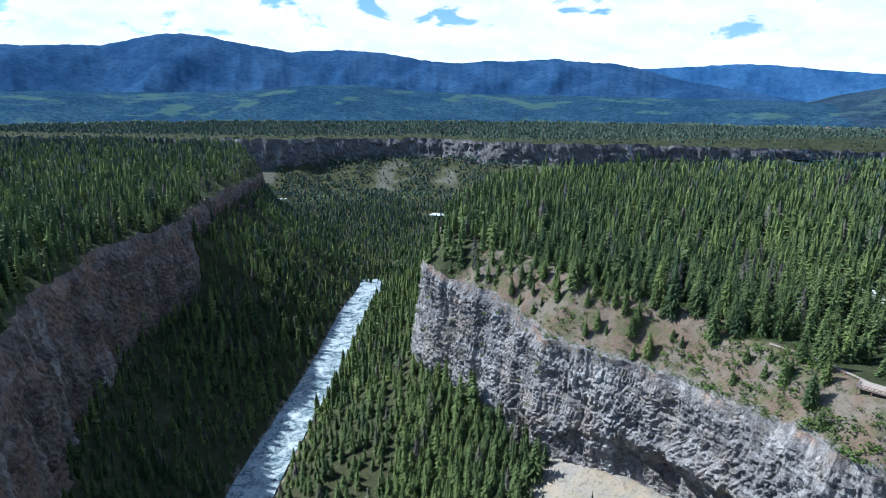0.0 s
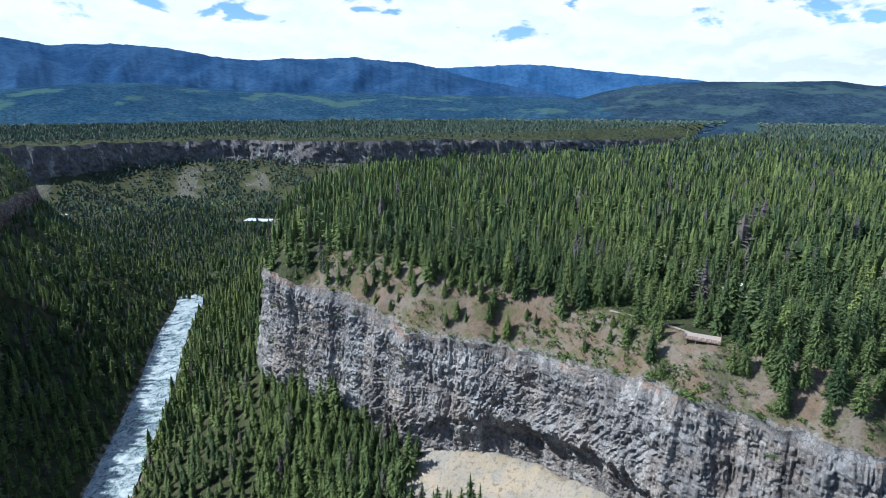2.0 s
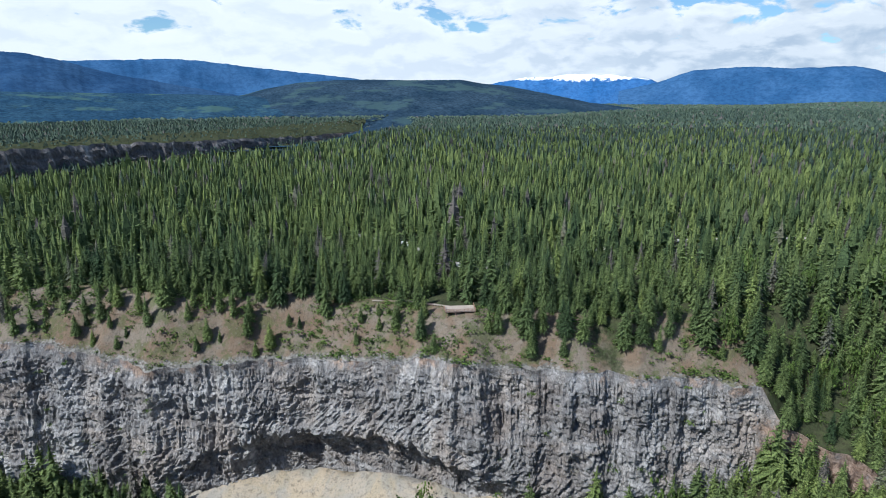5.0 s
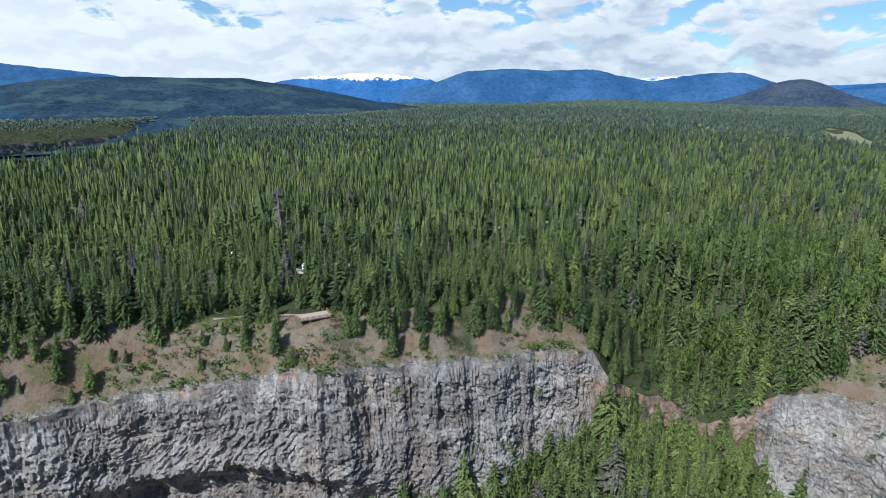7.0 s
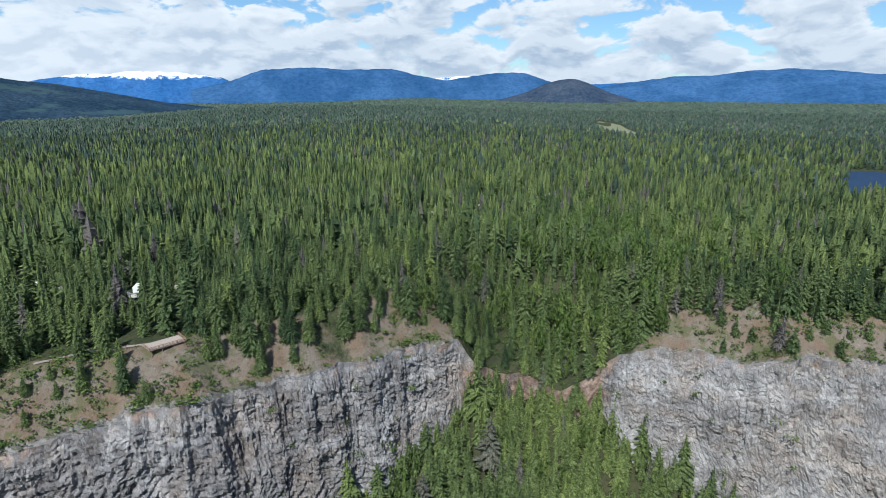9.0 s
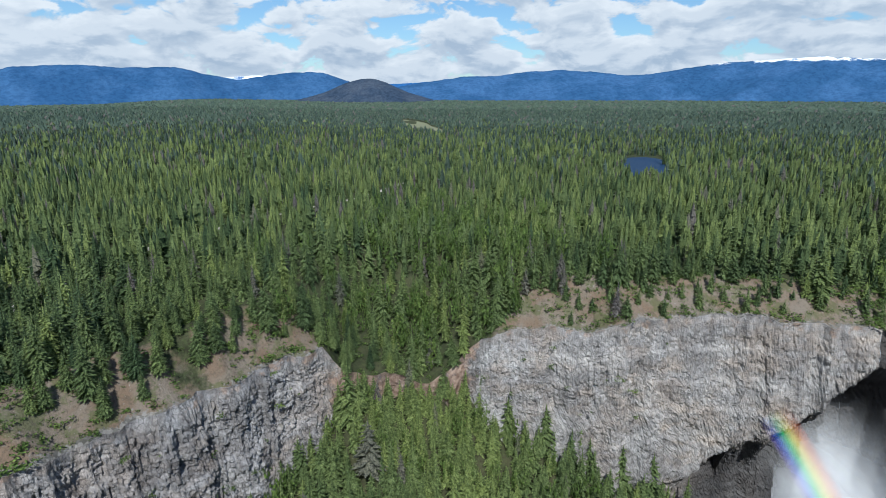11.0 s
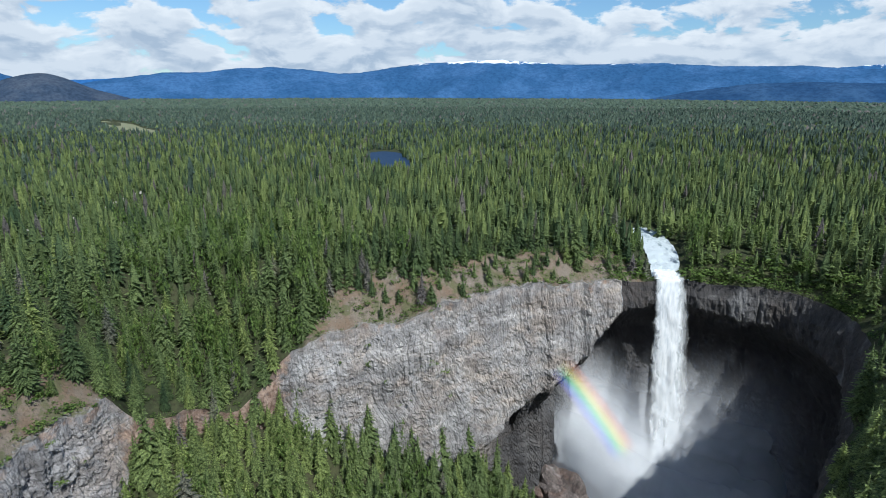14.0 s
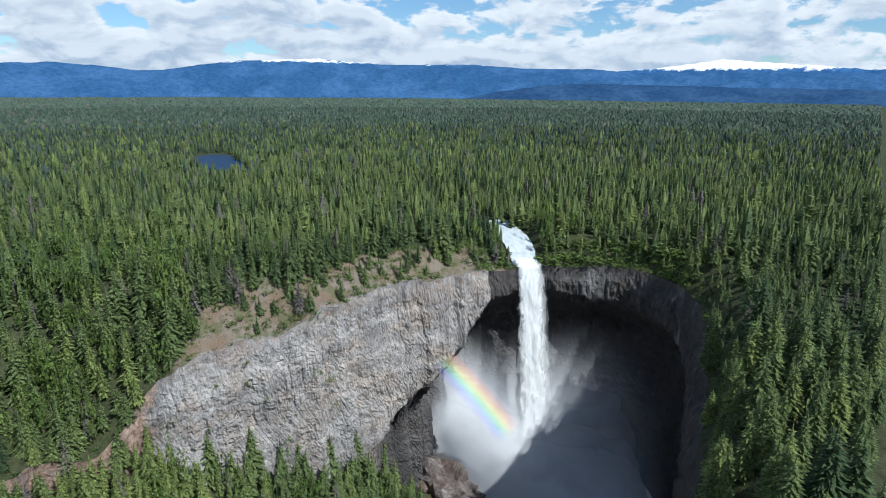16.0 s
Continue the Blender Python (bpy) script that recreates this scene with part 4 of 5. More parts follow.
def open_ground(x, y, d):
    """Where no tree stands: water, meadow, road, platform."""
    no = nearest(x, y, np.array(BED))[0] < np.where(y > -196, 10.0, 3)
    no |= nearest(x, y, np.array(LAKE_LINE))[0] < 20
    no |= ((x - MEADOW[0]) / 270) ** 2 + ((y - MEADOW[1]) / 30) ** 2 < 1
    no |= np.hypot(x - PLATFORM[0] + 3, y - PLATFORM[1] + 3) < 11
    no |= nearest(x, y, np.array(TRACK))[0] < 3.2
    no |= nearest(x, y, np.array(ROAD))[0] < 2.2
    no |= np.minimum.reduce([np.hypot(x - 136, y - 246), np.hypot(x - 142, y - 205), np.hypot(x - 455, y - 2)]) < 4.6
    return no


TRACK = [(98, 168), (94, 178), (88, 187), (80, 195)]
ROAD = [(131, 289), (139, 240), (139, 197), (170, 190), (260, 160), (380, 60), (461, 0), (520, -60)]


def forest_spots():
    """All tree sites with size and tint, by rings of growing distance."""
    out = [scatter((-60, -100), (200, 300), 5.2, lambda x, y: inside(x, y, LOOP)), scatter((-900, 660), (700, 1500), 9.5, lambda x, y: inside(x, y, LOOP))]
    for r0, r1, step in ((0, 255, 5.5), (255, 560, 5.8), (560, 1150, 7.5), (1150, 2200, 9.8), (2200, 4650, 20.0)):
        p = scatter((HOME[0] - r1, HOME[1] - r1), (HOME[0] + r1, HOME[1] + r1), step, lambda x, y: (from_home(x, y) >= r0) & (from_home(x, y) < r1))
        # nothing stands far behind the back of the way
        out.append(p[~((r0 > 200) & (np.arctan2(-p[:, 0], p[:, 1]) > 0.95) & (p[:, 0] < -34))])
    p = np.vstack(out)
    x, y = p[:, 0], p[:, 1]
    rnd = np.random.RandomState(17)
    low = inside(x, y, LOOP)
    dist = nearest(x, y, LOOP_CLOSED)
    d = dist[0]
    keep = ~open_ground(x, y, d)
    # nothing is wanted behind the back of the way, but for the fringe that shades the walls
    back = (np.arctan2(-x, y) > 0.88) & (x < -34) & (d > 16)
    keep &= ~back
    z = np.where(low, canyon_z(x, y), plateau_z(x, y, dist))
    r = from_home(x, y)
    # the open strip along the sunny rim carries few trees
    sunny = sunny_rim(x, y)
    gap = 1.0 + 7.0 * sunny + fbm(x / 13.0, y / 13.0, 3, 90) * (2 + 11 * sunny)
    thin = (~low) & (d < gap) & (np.hypot(x - 195, y - 42) > 48)
    keep &= ~(thin & (rnd.uniform(size=len(x)) > np.where(d < 1.5, 0.0, 0.36 + 0.5 * smooth(fbm(x / 8.0, y / 8.0, 2, 97), 0.1, 0.5))))
    keep &= ~((~low) & (d < 1.2) & (r < 700) & (np.hypot(x - 190, y - 42) > 62))
    # in the canyon: off the water, off the overhang's scree, thinner on steep ground near the walls
    bits = np.minimum(np.hypot(x + 570, y - 1150), np.hypot(x + 165, y - 1040)) < 75
    water = np.minimum(nearest(x, y, RIVER)[0] - np.where(y < 645, 15.5, -6), nearest(x, y, FAR_RIVER)[0] - np.where(bits, 20, 3))
    keep &= ~(low & (water < 1))
    keep &= ~(low & (d < 4) & (np.hypot(x - 182, y - 45) > 45))
    keep &= ~(low & (np.hypot(x - 56, y - 180) < 64) & (d < 26) & (rnd.uniform(size=len(x)) > 0.015))
    keep &= ~(low & (np.hypot(x - 92, y + 150) < 70))
    keep &= ~(low & (y > 1150) & (fbm(x / 70.0, y / 50.0, 3, 44) > 0.06) & (rnd.uniform(size=len(x)) > 0.15))
    keep &= rnd.uniform(size=len(x)) < 0.92
    x, y, z, r, low, d, sunny = (q[keep] for q in (x, y, z, r, low, d, sunny))
    n = len(x)
    rnd = np.random.RandomState(23)
    tall = np.interp(r, (0, 255, 560, 700, 1150), (16.5, 14.0, 11.5, 10.5, 9.5)) * np.exp(rnd.normal(size=n) * 0.24) + fbm(x / 45.0, y / 45.0, 3, 91) * 4
    tall = np.where((~low) & (d < 26), tall * np.where(np.hypot(x - 195, y - 45) < 58, 1.0, np.clip(0.62 - 0.14 * sunny + d / 45.0 + rnd.uniform(-0.2, 0.3, n), 0.4, 1)), tall)
    tall = np.where((x < 26) & (x > -30) & (y < -95) & (y > -175), tall * 0.6, tall)
    # west fringe made extra tall so that it shades the slope below
    tall = np.where((x < -60) & (y < 440) & (d < 30) & ~low, tall * 1.4, tall)
    tall = np.clip(tall, 5, 31)
    tall = np.where(r > 1150, np.minimum(tall, 14), tall)
    tall = np.where(low & (x < -60) & (y < 340), tall * 0.72, tall)
    wide = rnd.uniform(0.85, 1.3, n) * np.where(tall < 12, 1.25, 1.0)
    pale = smooth(np.hypot((x - 225) / 125, (y - 22) / 62), 1.0, 0.35) * 0.5 + np.where(low & (x > -40) & (y < 330), 0.10, 0)
    # past y 600 the paler tint stands in for sunlit haze over the valley
    pale = pale + np.where(low & (y > 600), 0.3, 0) + np.where(low & (x > 60) & (y < 140), 0.15, 0)
    tint = np.clip(rnd.beta(1.3, 1.7, n) * 0.8 + pale + fbm(x / 60.0, y / 60.0, 3, 92) * 0.14, 0.0, 0.995)
    dead = (rnd.uniform(size=n) < 0.045) * rnd.uniform(0.5, 0.95, n)
    return np.column_stack([x, y, z - 0.4, tall, wide, tint, dead]), r, low, d


SPOTS, SPOT_R, SPOT_LOW, SPOT_D = forest_spots()
SPOT_DICE = np.random.RandomState(29).uniform(size=len(SPOTS))


def part(name, me, parent, label=""):
    ob = new(name, me)
    ob.parent = parent
    return tagged(ob, label) if label else ob


def build_trees():
    x, y = SPOTS[:, 0], SPOTS[:, 1]
    # the stands nearest to the way: the corner of the near rim, the sunny strip by the platform
    corner = np.where((x > -36) & ~SPOT_LOW, 0.8 * np.hypot(x + 12, y + 20), 999)
    strip = np.where((~SPOT_LOW) & (SPOT_D < 24) & (x > -60) & (np.hypot(x - 70, y - 150) < 150), 1.0 * SPOT_D + 42, 999)
    rank = np.minimum(corner, strip)
    order = np.argsort(rank)
    single = np.zeros(len(x), bool)
    single[order[:290]] = True
    kinds = []
    for k in range(7):
        v, f = conifer_shape(200 + k, 430, 0.150 + 0.014 * (k % 3), 7, 0.5, 0.36, 0.72, 0.72, 0.4)
        crown = mesh_from("crown", v, f, M_CONIFER, {"tint": np.full(len(v), 0.1 * k), "dead": np.zeros(len(v))})
        tv, tf = trunk_shape(np.random.RandomState(k), 0.97, 0.0135, 6, 4)
        trunk = mesh_from("trunk", tv, tf, M_BARK, (), True)
        kinds.append((crown, trunk))
    rnd = np.random.RandomState(3)
    for i in np.where(single)[0]:
        X, Y, Z, H, W, T, D = SPOTS[i]
        crown, trunk = kinds[rnd.randint(len(kinds))]
        tree = tagged(new("conifer"), "tall dark green conifer with drooping boughs" if H > 15 else "young green conifer at the canyon rim", "tree", "conifers along the rim")
        tree.matrix_basis = pose(X, Y, Z, 0, 0, rnd.uniform(0, 360)) @ Matrix.Diagonal((H * W, H * W, H, 1))
        part("trunk", trunk, tree)
        part("crown", crown, tree)
    rest = ~single
    near = [conifer_shape(10 + k, 145, 0.150 + 0.016 * (k % 4), 5, 0.6, 0.38, 0.74, 1.0, 0.42) for k in range(14)]
    mid = [conifer_shape(30 + k, 38, 0.150 + 0.016 * (k % 4), 4, 0.45, 0.42, 0.5, 1.5, 0.55) for k in range(14)]
    far = [conifer_shape(50 + k, 10, 0.19 + 0.016 * (k % 3), 3, 0.35, 0.42, 0.42, 2.2, 0.62) for k in range(12)]
    faint = [far_conifer_shape(60 + k, 3, 0.30) for k in range(8)]
    dot = [far_conifer_shape(70 + k, 3, 0.85) for k in range(5)]
    for name, lo, hi, shapes, label in (("forest", 0, 255, near, "dense forest of dark green conifers"), ("forest_behind", 255, 560, mid, "dense conifer forest on the plateau"),
                                        ("forest_far", 560, 1150, far, "wide conifer forest on the plateau"), ("forest_distant", 1150, 2200, faint, "distant conifer forest"),
                                        ("forest_horizon", 2200, 5000, dot, "conifer forest towards the mountains")):
        m = rest & (SPOT_R >= lo) & (SPOT_R < hi)
        # haze painted by tree: bluish copies grow more common with distance
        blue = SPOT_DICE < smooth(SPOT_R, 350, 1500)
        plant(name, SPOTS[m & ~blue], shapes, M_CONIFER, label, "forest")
        plant("spruce_" + name, SPOTS[m & blue], shapes, M_HAZED_CONIFER, label.replace("conifer", "haze-tinted conifer"), "forest")



def build_broadleaf():
    """Paler leafy trees among the conifers: round the head of the gully, by the upper river, on the slopes below."""
    rnd = np.random.RandomState(77)
    p = scatter((60, -260), (420, 160), 5.6, lambda x, y: x > -500)
    x, y = p[:, 0], p[:, 1]
    dist = nearest(x, y, LOOP_CLOSED)
    low = inside(x, y, LOOP)
    chance = 0.5 * np.exp(-(((x - 225) / 80.0) ** 2 + ((y - 20) / 42.0) ** 2)) + 0.3 * np.exp(-(np.hypot(x - 110, y + 190) / 40.0) ** 2) + np.where(low & (x < 165) & (y > -90), 0.10, 0)
    m = (rnd.uniform(size=len(x)) < chance) & ~open_ground(x, y, dist[0]) & (dist[0] > 4)
    m &= ~(low & (np.hypot(x - 92, y + 150) < 75))
    x, y, low = x[m], y[m], low[m]
    z = np.where(low, canyon_z(x, y), plateau_z(x, y))
    n = len(x)
    shapes = [leafy_shape(800 + k, 130, 0.085, (0.42, 0.42, 1.0)) for k in range(5)]
    spots = np.column_stack([x, y, z + 0.5, rnd.uniform(9, 17, n), rnd.uniform(0.8, 1.15, n), rnd.uniform(0.0, 0.9, n), np.zeros(n)])
    plant("broadleaf_trees", spots, shapes, M_LEAF, "pale green leafy trees among the conifers", "trees")


build_trees()
build_broadleaf()


# ---- water: lake, upper river, falls, spray ----
def build_lake():
    c = spline(np.array(LAKE_LINE, float), 10.0)
    ribbon("lake", np.column_stack([c, np.zeros(len(c))]), lambda k: 46 * np.sqrt(np.maximum(0.02, 1 - (2.0 * k / k[-1] - 1) ** 4)) + 3 * np.sin(k * 0.9), lambda l: l[:, 0] * 0 - 2.2, M_LAKE, "small dark blue lake among conifers", 7, 0.02)


def build_meadow():
    m, n = material("meadow_grass")
    p = place(n)
    finish(n, n.mix(n.noise(p, 0.03, 5.0), (0.16, 0.175, 0.10), (0.22, 0.22, 0.14)), 0.95, n.noise(p, 0.3), 0.3, 0.4, 0.1)
    a = np.linspace(0, 2 * np.pi, 48, endpoint=False)
    g = 1 + fbm(np.cos(a) * 2, np.sin(a) * 2, 3, 95) * 0.2
    x, y = MEADOW[0] + np.cos(a) * 260 * g, MEADOW[1] + np.sin(a) * 28 * g
    ring = np.column_stack([x, y, plateau_z(x, y) + 0.8])
    V = np.vstack([ring, [[*MEADOW, plateau_z(np.array([MEADOW[0]]), np.array([MEADOW[1]]))[0] + 1.2]]])
    F = np.array([(i, (i + 1) % 48, 48) for i in range(48)])
    tagged(new("meadow", mesh_from("meadow", V, F, m, (), True)), "pale grassy meadow far out in the forest", "meadow", kind="structure")


def falls_material(name, density):
    """Falling water: torn white strands, thin at the edges."""
    m, n = material(name)
    p = place(n)
    strand = n.noise(n.vec("MULTIPLY", p, (1.0, 1.0, 0.10)), 0.55, 6.0, 0.65, 0.4)
    clot = n.noise(n.vec("MULTIPLY", p, (1.0, 1.0, 0.45)), 0.35, 6.0, 0.62, 0.8)
    base = n.mix(n.step(n.math("ADD", n.math("MULTIPLY", strand, 0.6), n.math("MULTIPLY", clot, 0.4)), 0.32, 0.62), (0.66, 0.70, 0.73), (0.92, 0.93, 0.93))
    alpha = n.step(n.math("ADD", n.math("MULTIPLY", attribute(n, "dense"), 1.25), n.math("MULTIPLY", n.math("SUBTRACT", clot, 0.5), 1.3)), 0.30, 0.95)
    alpha = n.math("MULTIPLY", alpha, density)
    b = n.add("ShaderNodeBsdfPrincipled", {"Base Color": base, "Roughness": 0.6, "Specular IOR Level": 0.3,
                                           "Normal": n.add("ShaderNodeBump", {"Strength": 0.7, "Distance": 0.8, "Height": strand}).outputs[0]})
    t = n.add("ShaderNodeBsdfTranslucent", {"Color": base})
    w = n.add("ShaderNodeMixShader", {0: 0.3, 1: b.outputs[0], 2: t.outputs[0]})
    clear = n.add("ShaderNodeBsdfTransparent")
    s = n.add("ShaderNodeMixShader", {0: alpha, 1: clear.outputs[0], 2: w.outputs[0]})
    n.add("ShaderNodeOutputMaterial", {0: s.outputs[0]})
    return m


LIP = Vector((112.5, -157.0, -12.6))
OUT = Vector((-0.79, 0.61, 0.0))
ACROSS = Vector((-0.61, -0.79, 0.0))


def falls_sheet(name, material, label, parent, width0, width1, lead, shift, seed, thick):
    """One sheet of the fall: out over the lip in an arc, then down to the pool, opening as it drops."""
    nu, nv = 30, 130
    u = np.linspace(-1, 1, nu)
    v = np.linspace(0, 1, nv)
    U, Vv = np.meshgrid(u, v)
    fly = np.clip((Vv - 0.07) / 0.93, 0, 1)                      # the first stretch still runs over rock
    drop = 126.0 * fly ** 1.25 + 1.5 * smooth(fly, 0, 0.03) - 2.4 * (1 - np.clip(Vv / 0.07, 0, 1)) ** 1.3
    out = lead + 7.5 * np.sqrt(fly + 0.01) + 2.0 * fly - 7.0 * (1 - np.clip(Vv / 0.07, 0, 1))
    half = (width0 + (width1 - width0) * Vv ** 0.7) / 2
    belly = thick * np.sqrt(np.maximum(0, 1 - U ** 2)) * (0.35 + 0.65 * Vv)
    ruffle = fbm(U * half / 2.2 + seed, drop / 9.0, 4, seed) * (0.5 + 1.8 * Vv)
    o = out + belly + ruffle
    lat = U * half + shift + 4.5 * Vv + fbm(drop / 14.0 + seed, U * 0 + seed, 3, seed + 1) * 1.5 * Vv
    x = LIP.x + OUT.x * o + ACROSS.x * lat
    y = LIP.y + OUT.y * o + ACROSS.y * lat
    z = LIP.z - drop
    dense = (1 - np.abs(U) ** 2.2) * (1 - 0.25 * Vv)
    V = np.stack([x, y, z], 2).reshape(-1, 3)
    i = np.arange(nv - 1)[:, None] * nu + np.arange(nu - 1)[None, :]
    F = np.stack([i, i + 1, i + nu + 1, i + nu], 2).reshape(-1, 4)
    ob = new(name, mesh_from(name, V, F, material, {"dense": dense.ravel()}, True))
    ob.parent = parent
    return tagged(ob, label)


def build_falls():
    fall = tagged(new("waterfall"), "tall white waterfall plunging from a narrow lip into a round basin", "waterfall")
    solid, veil = falls_material("falling_water", 1.0), falls_material("water_veil", 0.55)
    falls_sheet("main_fall", solid, "thick white falling water", fall, 14.0, 22.0, 0.0, 0.0, 301, 3.0)
    falls_sheet("inner_fall", solid, "white falling water", fall, 12.5, 19.0, -1.5, 0.3, 302, 1.0)
    falls_sheet("side_veil", veil, "thin drifting veil of spray", fall, 12.0, 27.0, -2.0, 2.5, 303, 3.0)
    # the river above the lip
    line = spline([(168, -204, -3.4), (157, -198, -4.4), (148, -193, -5.2), (135, -183.5, -8.0), (126, -174, -10.6), (119, -165, -13.0), (114.5, -159.6, -14.2)], 1.2)
    t = np.gradient(line[:, :2], axis=0)
    t /= np.linalg.norm(t, axis=1)[:, None]
    nrm = np.stack([-t[:, 1], t[:, 0]], 1)
    s = np.linspace(0, 1, len(line))
    half = (0.55 + 0.45 * smooth(s, 0.0, 0.4)) * 8.2 - 1.6 * smooth(s, 0.55, 1.0) + fbm(s * 14, s * 0, 3, 306) * 0.5 * smooth(s, 1.0, 0.9)
    u = np.linspace(-1, 1, 17)
    x = line[:, 0][:, None] + nrm[:, 0][:, None] * u * half[:, None]
    y = line[:, 1][:, None] + nrm[:, 1][:, None] * u * half[:, None]
    z = line[:, 2][:, None] + fbm(x / 2.5, y / 2.5, 3, 305) * 0.8 * smooth(s, 1.0, 0.93)[:, None] + 1.6 - 2.2 * smooth(s, 0.12, 0.0)[:, None]
    V = np.stack([x, y, z - 1.2 * smooth(s, 0.9, 1.0)[:, None]], 2).reshape(-1, 3)
    i = np.arange(len(line) - 1)[:, None] * 17 + np.arange(16)[None, :]
    F = np.stack([i, i + 17, i + 18, i + 1], 2).reshape(-1, 4)
    white = np.repeat(0.28 + 0.35 * smooth(s, 0.3, 0.75), 17)
    tagged(new("upper_river", mesh_from("upper_river", V, F, M_RAPID, {"white": white}, True)), "white rapids sweeping to the lip of the falls", "river", kind="structure")
    # the pool
    a = np.linspace(0, 2 * np.pi, 64, endpoint=False)
    ring = np.column_stack([96 + np.cos(a) * 60, -160 + np.sin(a) * 52, a * 0 + WATER_Z + 0.5])
    V = np.vstack([ring, [[96, -160, WATER_Z + 0.8]]])
    F = np.array([(k, (k + 1) % 64, 64) for k in range(64)])
    tagged(new("plunge_pool", mesh_from("plunge_pool", V, F, M_RAPID, {"white": np.full(65, 0.5)}, True)), "foaming plunge pool under the waterfall", "water", kind="structure")


def spray_material():
    """Drifting spray: white droplets, mostly see-through."""
    m, n = material("spray")
    p = place(n)
    cloud = n.noise(p, 0.028, 6.0, 0.55, 0.8)
    wisp = n.noise(p, 0.09, 5.0, 0.6, 0.5)
    f = n.math("ADD", n.math("MULTIPLY", n.math("SUBTRACT", cloud, 0.5), 0.9), n.math("MULTIPLY", n.math("SUBTRACT", wisp, 0.5), 0.5))
    dense = attribute(n, "dense")
    alpha = n.math("MULTIPLY", dense, n.math("ADD", 0.85, f), clamp=True)
    alpha = n.math("MINIMUM", alpha, 0.86)
    # droplets have no face of their own: they scatter the light that falls from the open side of the sky
    open_side = n.add("ShaderNodeCombineXYZ", {0: -0.62, 1: 0.30, 2: 0.72}).outputs[0]
    d = n.add("ShaderNodeBsdfDiffuse", {"Color": (0.88, 0.90, 0.94, 1), "Normal": open_side})
    t = n.add("ShaderNodeBsdfTranslucent", {"Color": (0.74, 0.80, 0.90, 1)})
    above = n.add("ShaderNodeBsdfDiffuse", {"Color": (0.90, 0.93, 0.97, 1), "Normal": n.add("ShaderNodeCombineXYZ", {0: -0.1, 1: 0.1, 2: 0.99}).outputs[0]})
    w = n.add("ShaderNodeMixShader", {0: 0.12, 1: n.add("ShaderNodeMixShader", {0: 0.45, 1: d.outputs[0], 2: above.outputs[0]}).outputs[0], 2: t.outputs[0]})
    clear = n.add("ShaderNodeBsdfTransparent")
    s = n.add("ShaderNodeMixShader", {0: alpha, 1: clear.outputs[0], 2: w.outputs[0]})
    n.add("ShaderNodeOutputMaterial", {0: s.outputs[0]})
    return m


def build_spray():
    """Spray over the pool: bowed sheets of droplets one behind the other, densest by the foot of the fall."""
    cloud = tagged(new("spray_cloud"), "white drifting spray over the plunge pool", "mist")
    mat = spray_material()
    side, ahead = np.array([-0.84, -0.54]), np.array([-0.54, 0.84])
    for k, (depth, gain) in enumerate(((-12.0, 0.75), (-3.0, 0.7), (7.0, 0.65), (18.0, 0.5), (30.0, 0.4))):
        nu, nv = 70, 50
        A, H = np.meshgrid(np.linspace(-82, 78, nu), np.linspace(-2, 100, nv))
        bow = depth + A * 0.12 * (k - 2) + fbm(A / 60.0 + k, H / 60.0, 2, 401 + k) * 6 - (A / 60.0) ** 2 * 8
        x = 112 + side[0] * A + ahead[0] * bow
        y = -157 + side[1] * A + ahead[1] * bow
        z = WATER_Z + H
        plume = 2.6 * np.exp(-(((A + 20) / 30.0) ** 2 + ((H - 2) / 31.0) ** 2)) + 0.8 * np.exp(-(((A + 38) / 20.0) ** 2 + ((H - 38) / 26.0) ** 2))
        behind = 1.0 if k < 3 else 0.7
        foot = 1.5 * behind * np.exp(-(((A + 4) / 17.0) ** 2 + ((H - 2) / 26.0) ** 2))
        drift = behind * 1.0 * np.exp(-(((A - 38) / 30.0) ** 2 + ((H - 14) / 24.0) ** 2)) + behind * 1.9 * np.exp(-(((A - 26) / 44.0) ** 2 + ((H + 2) / 31.0) ** 2))
        drift = drift + 0.42 * np.exp(-(((A - 26) / 48.0) ** 2 + ((H - 36) / 36.0) ** 2))
        left_edge = smooth(A + fbm(H / 14.0, H * 0 + k, 3, 410) * 7, -60 + 0.10 * H, -46 + 0.10 * H)
        rim = smooth(A, 78, 50) * smooth(H, 100, 70)
        dense = np.clip((plume * 1.35 * left_edge + foot * 1.2 + drift) * rim * gain * 1.1, 0, 2.6)
        V = np.stack([x, y, z], 2).reshape(-1, 3)
        i = np.arange(nv - 1)[:, None] * nu + np.arange(nu - 1)[None, :]
        F = np.stack([i, i + 1, i + nu + 1, i + nu], 2).reshape(-1, 4)
        ob = new("spray", mesh_from("spray", V, F, mat, {"dense": dense.ravel()}, True))
        ob.parent = cloud


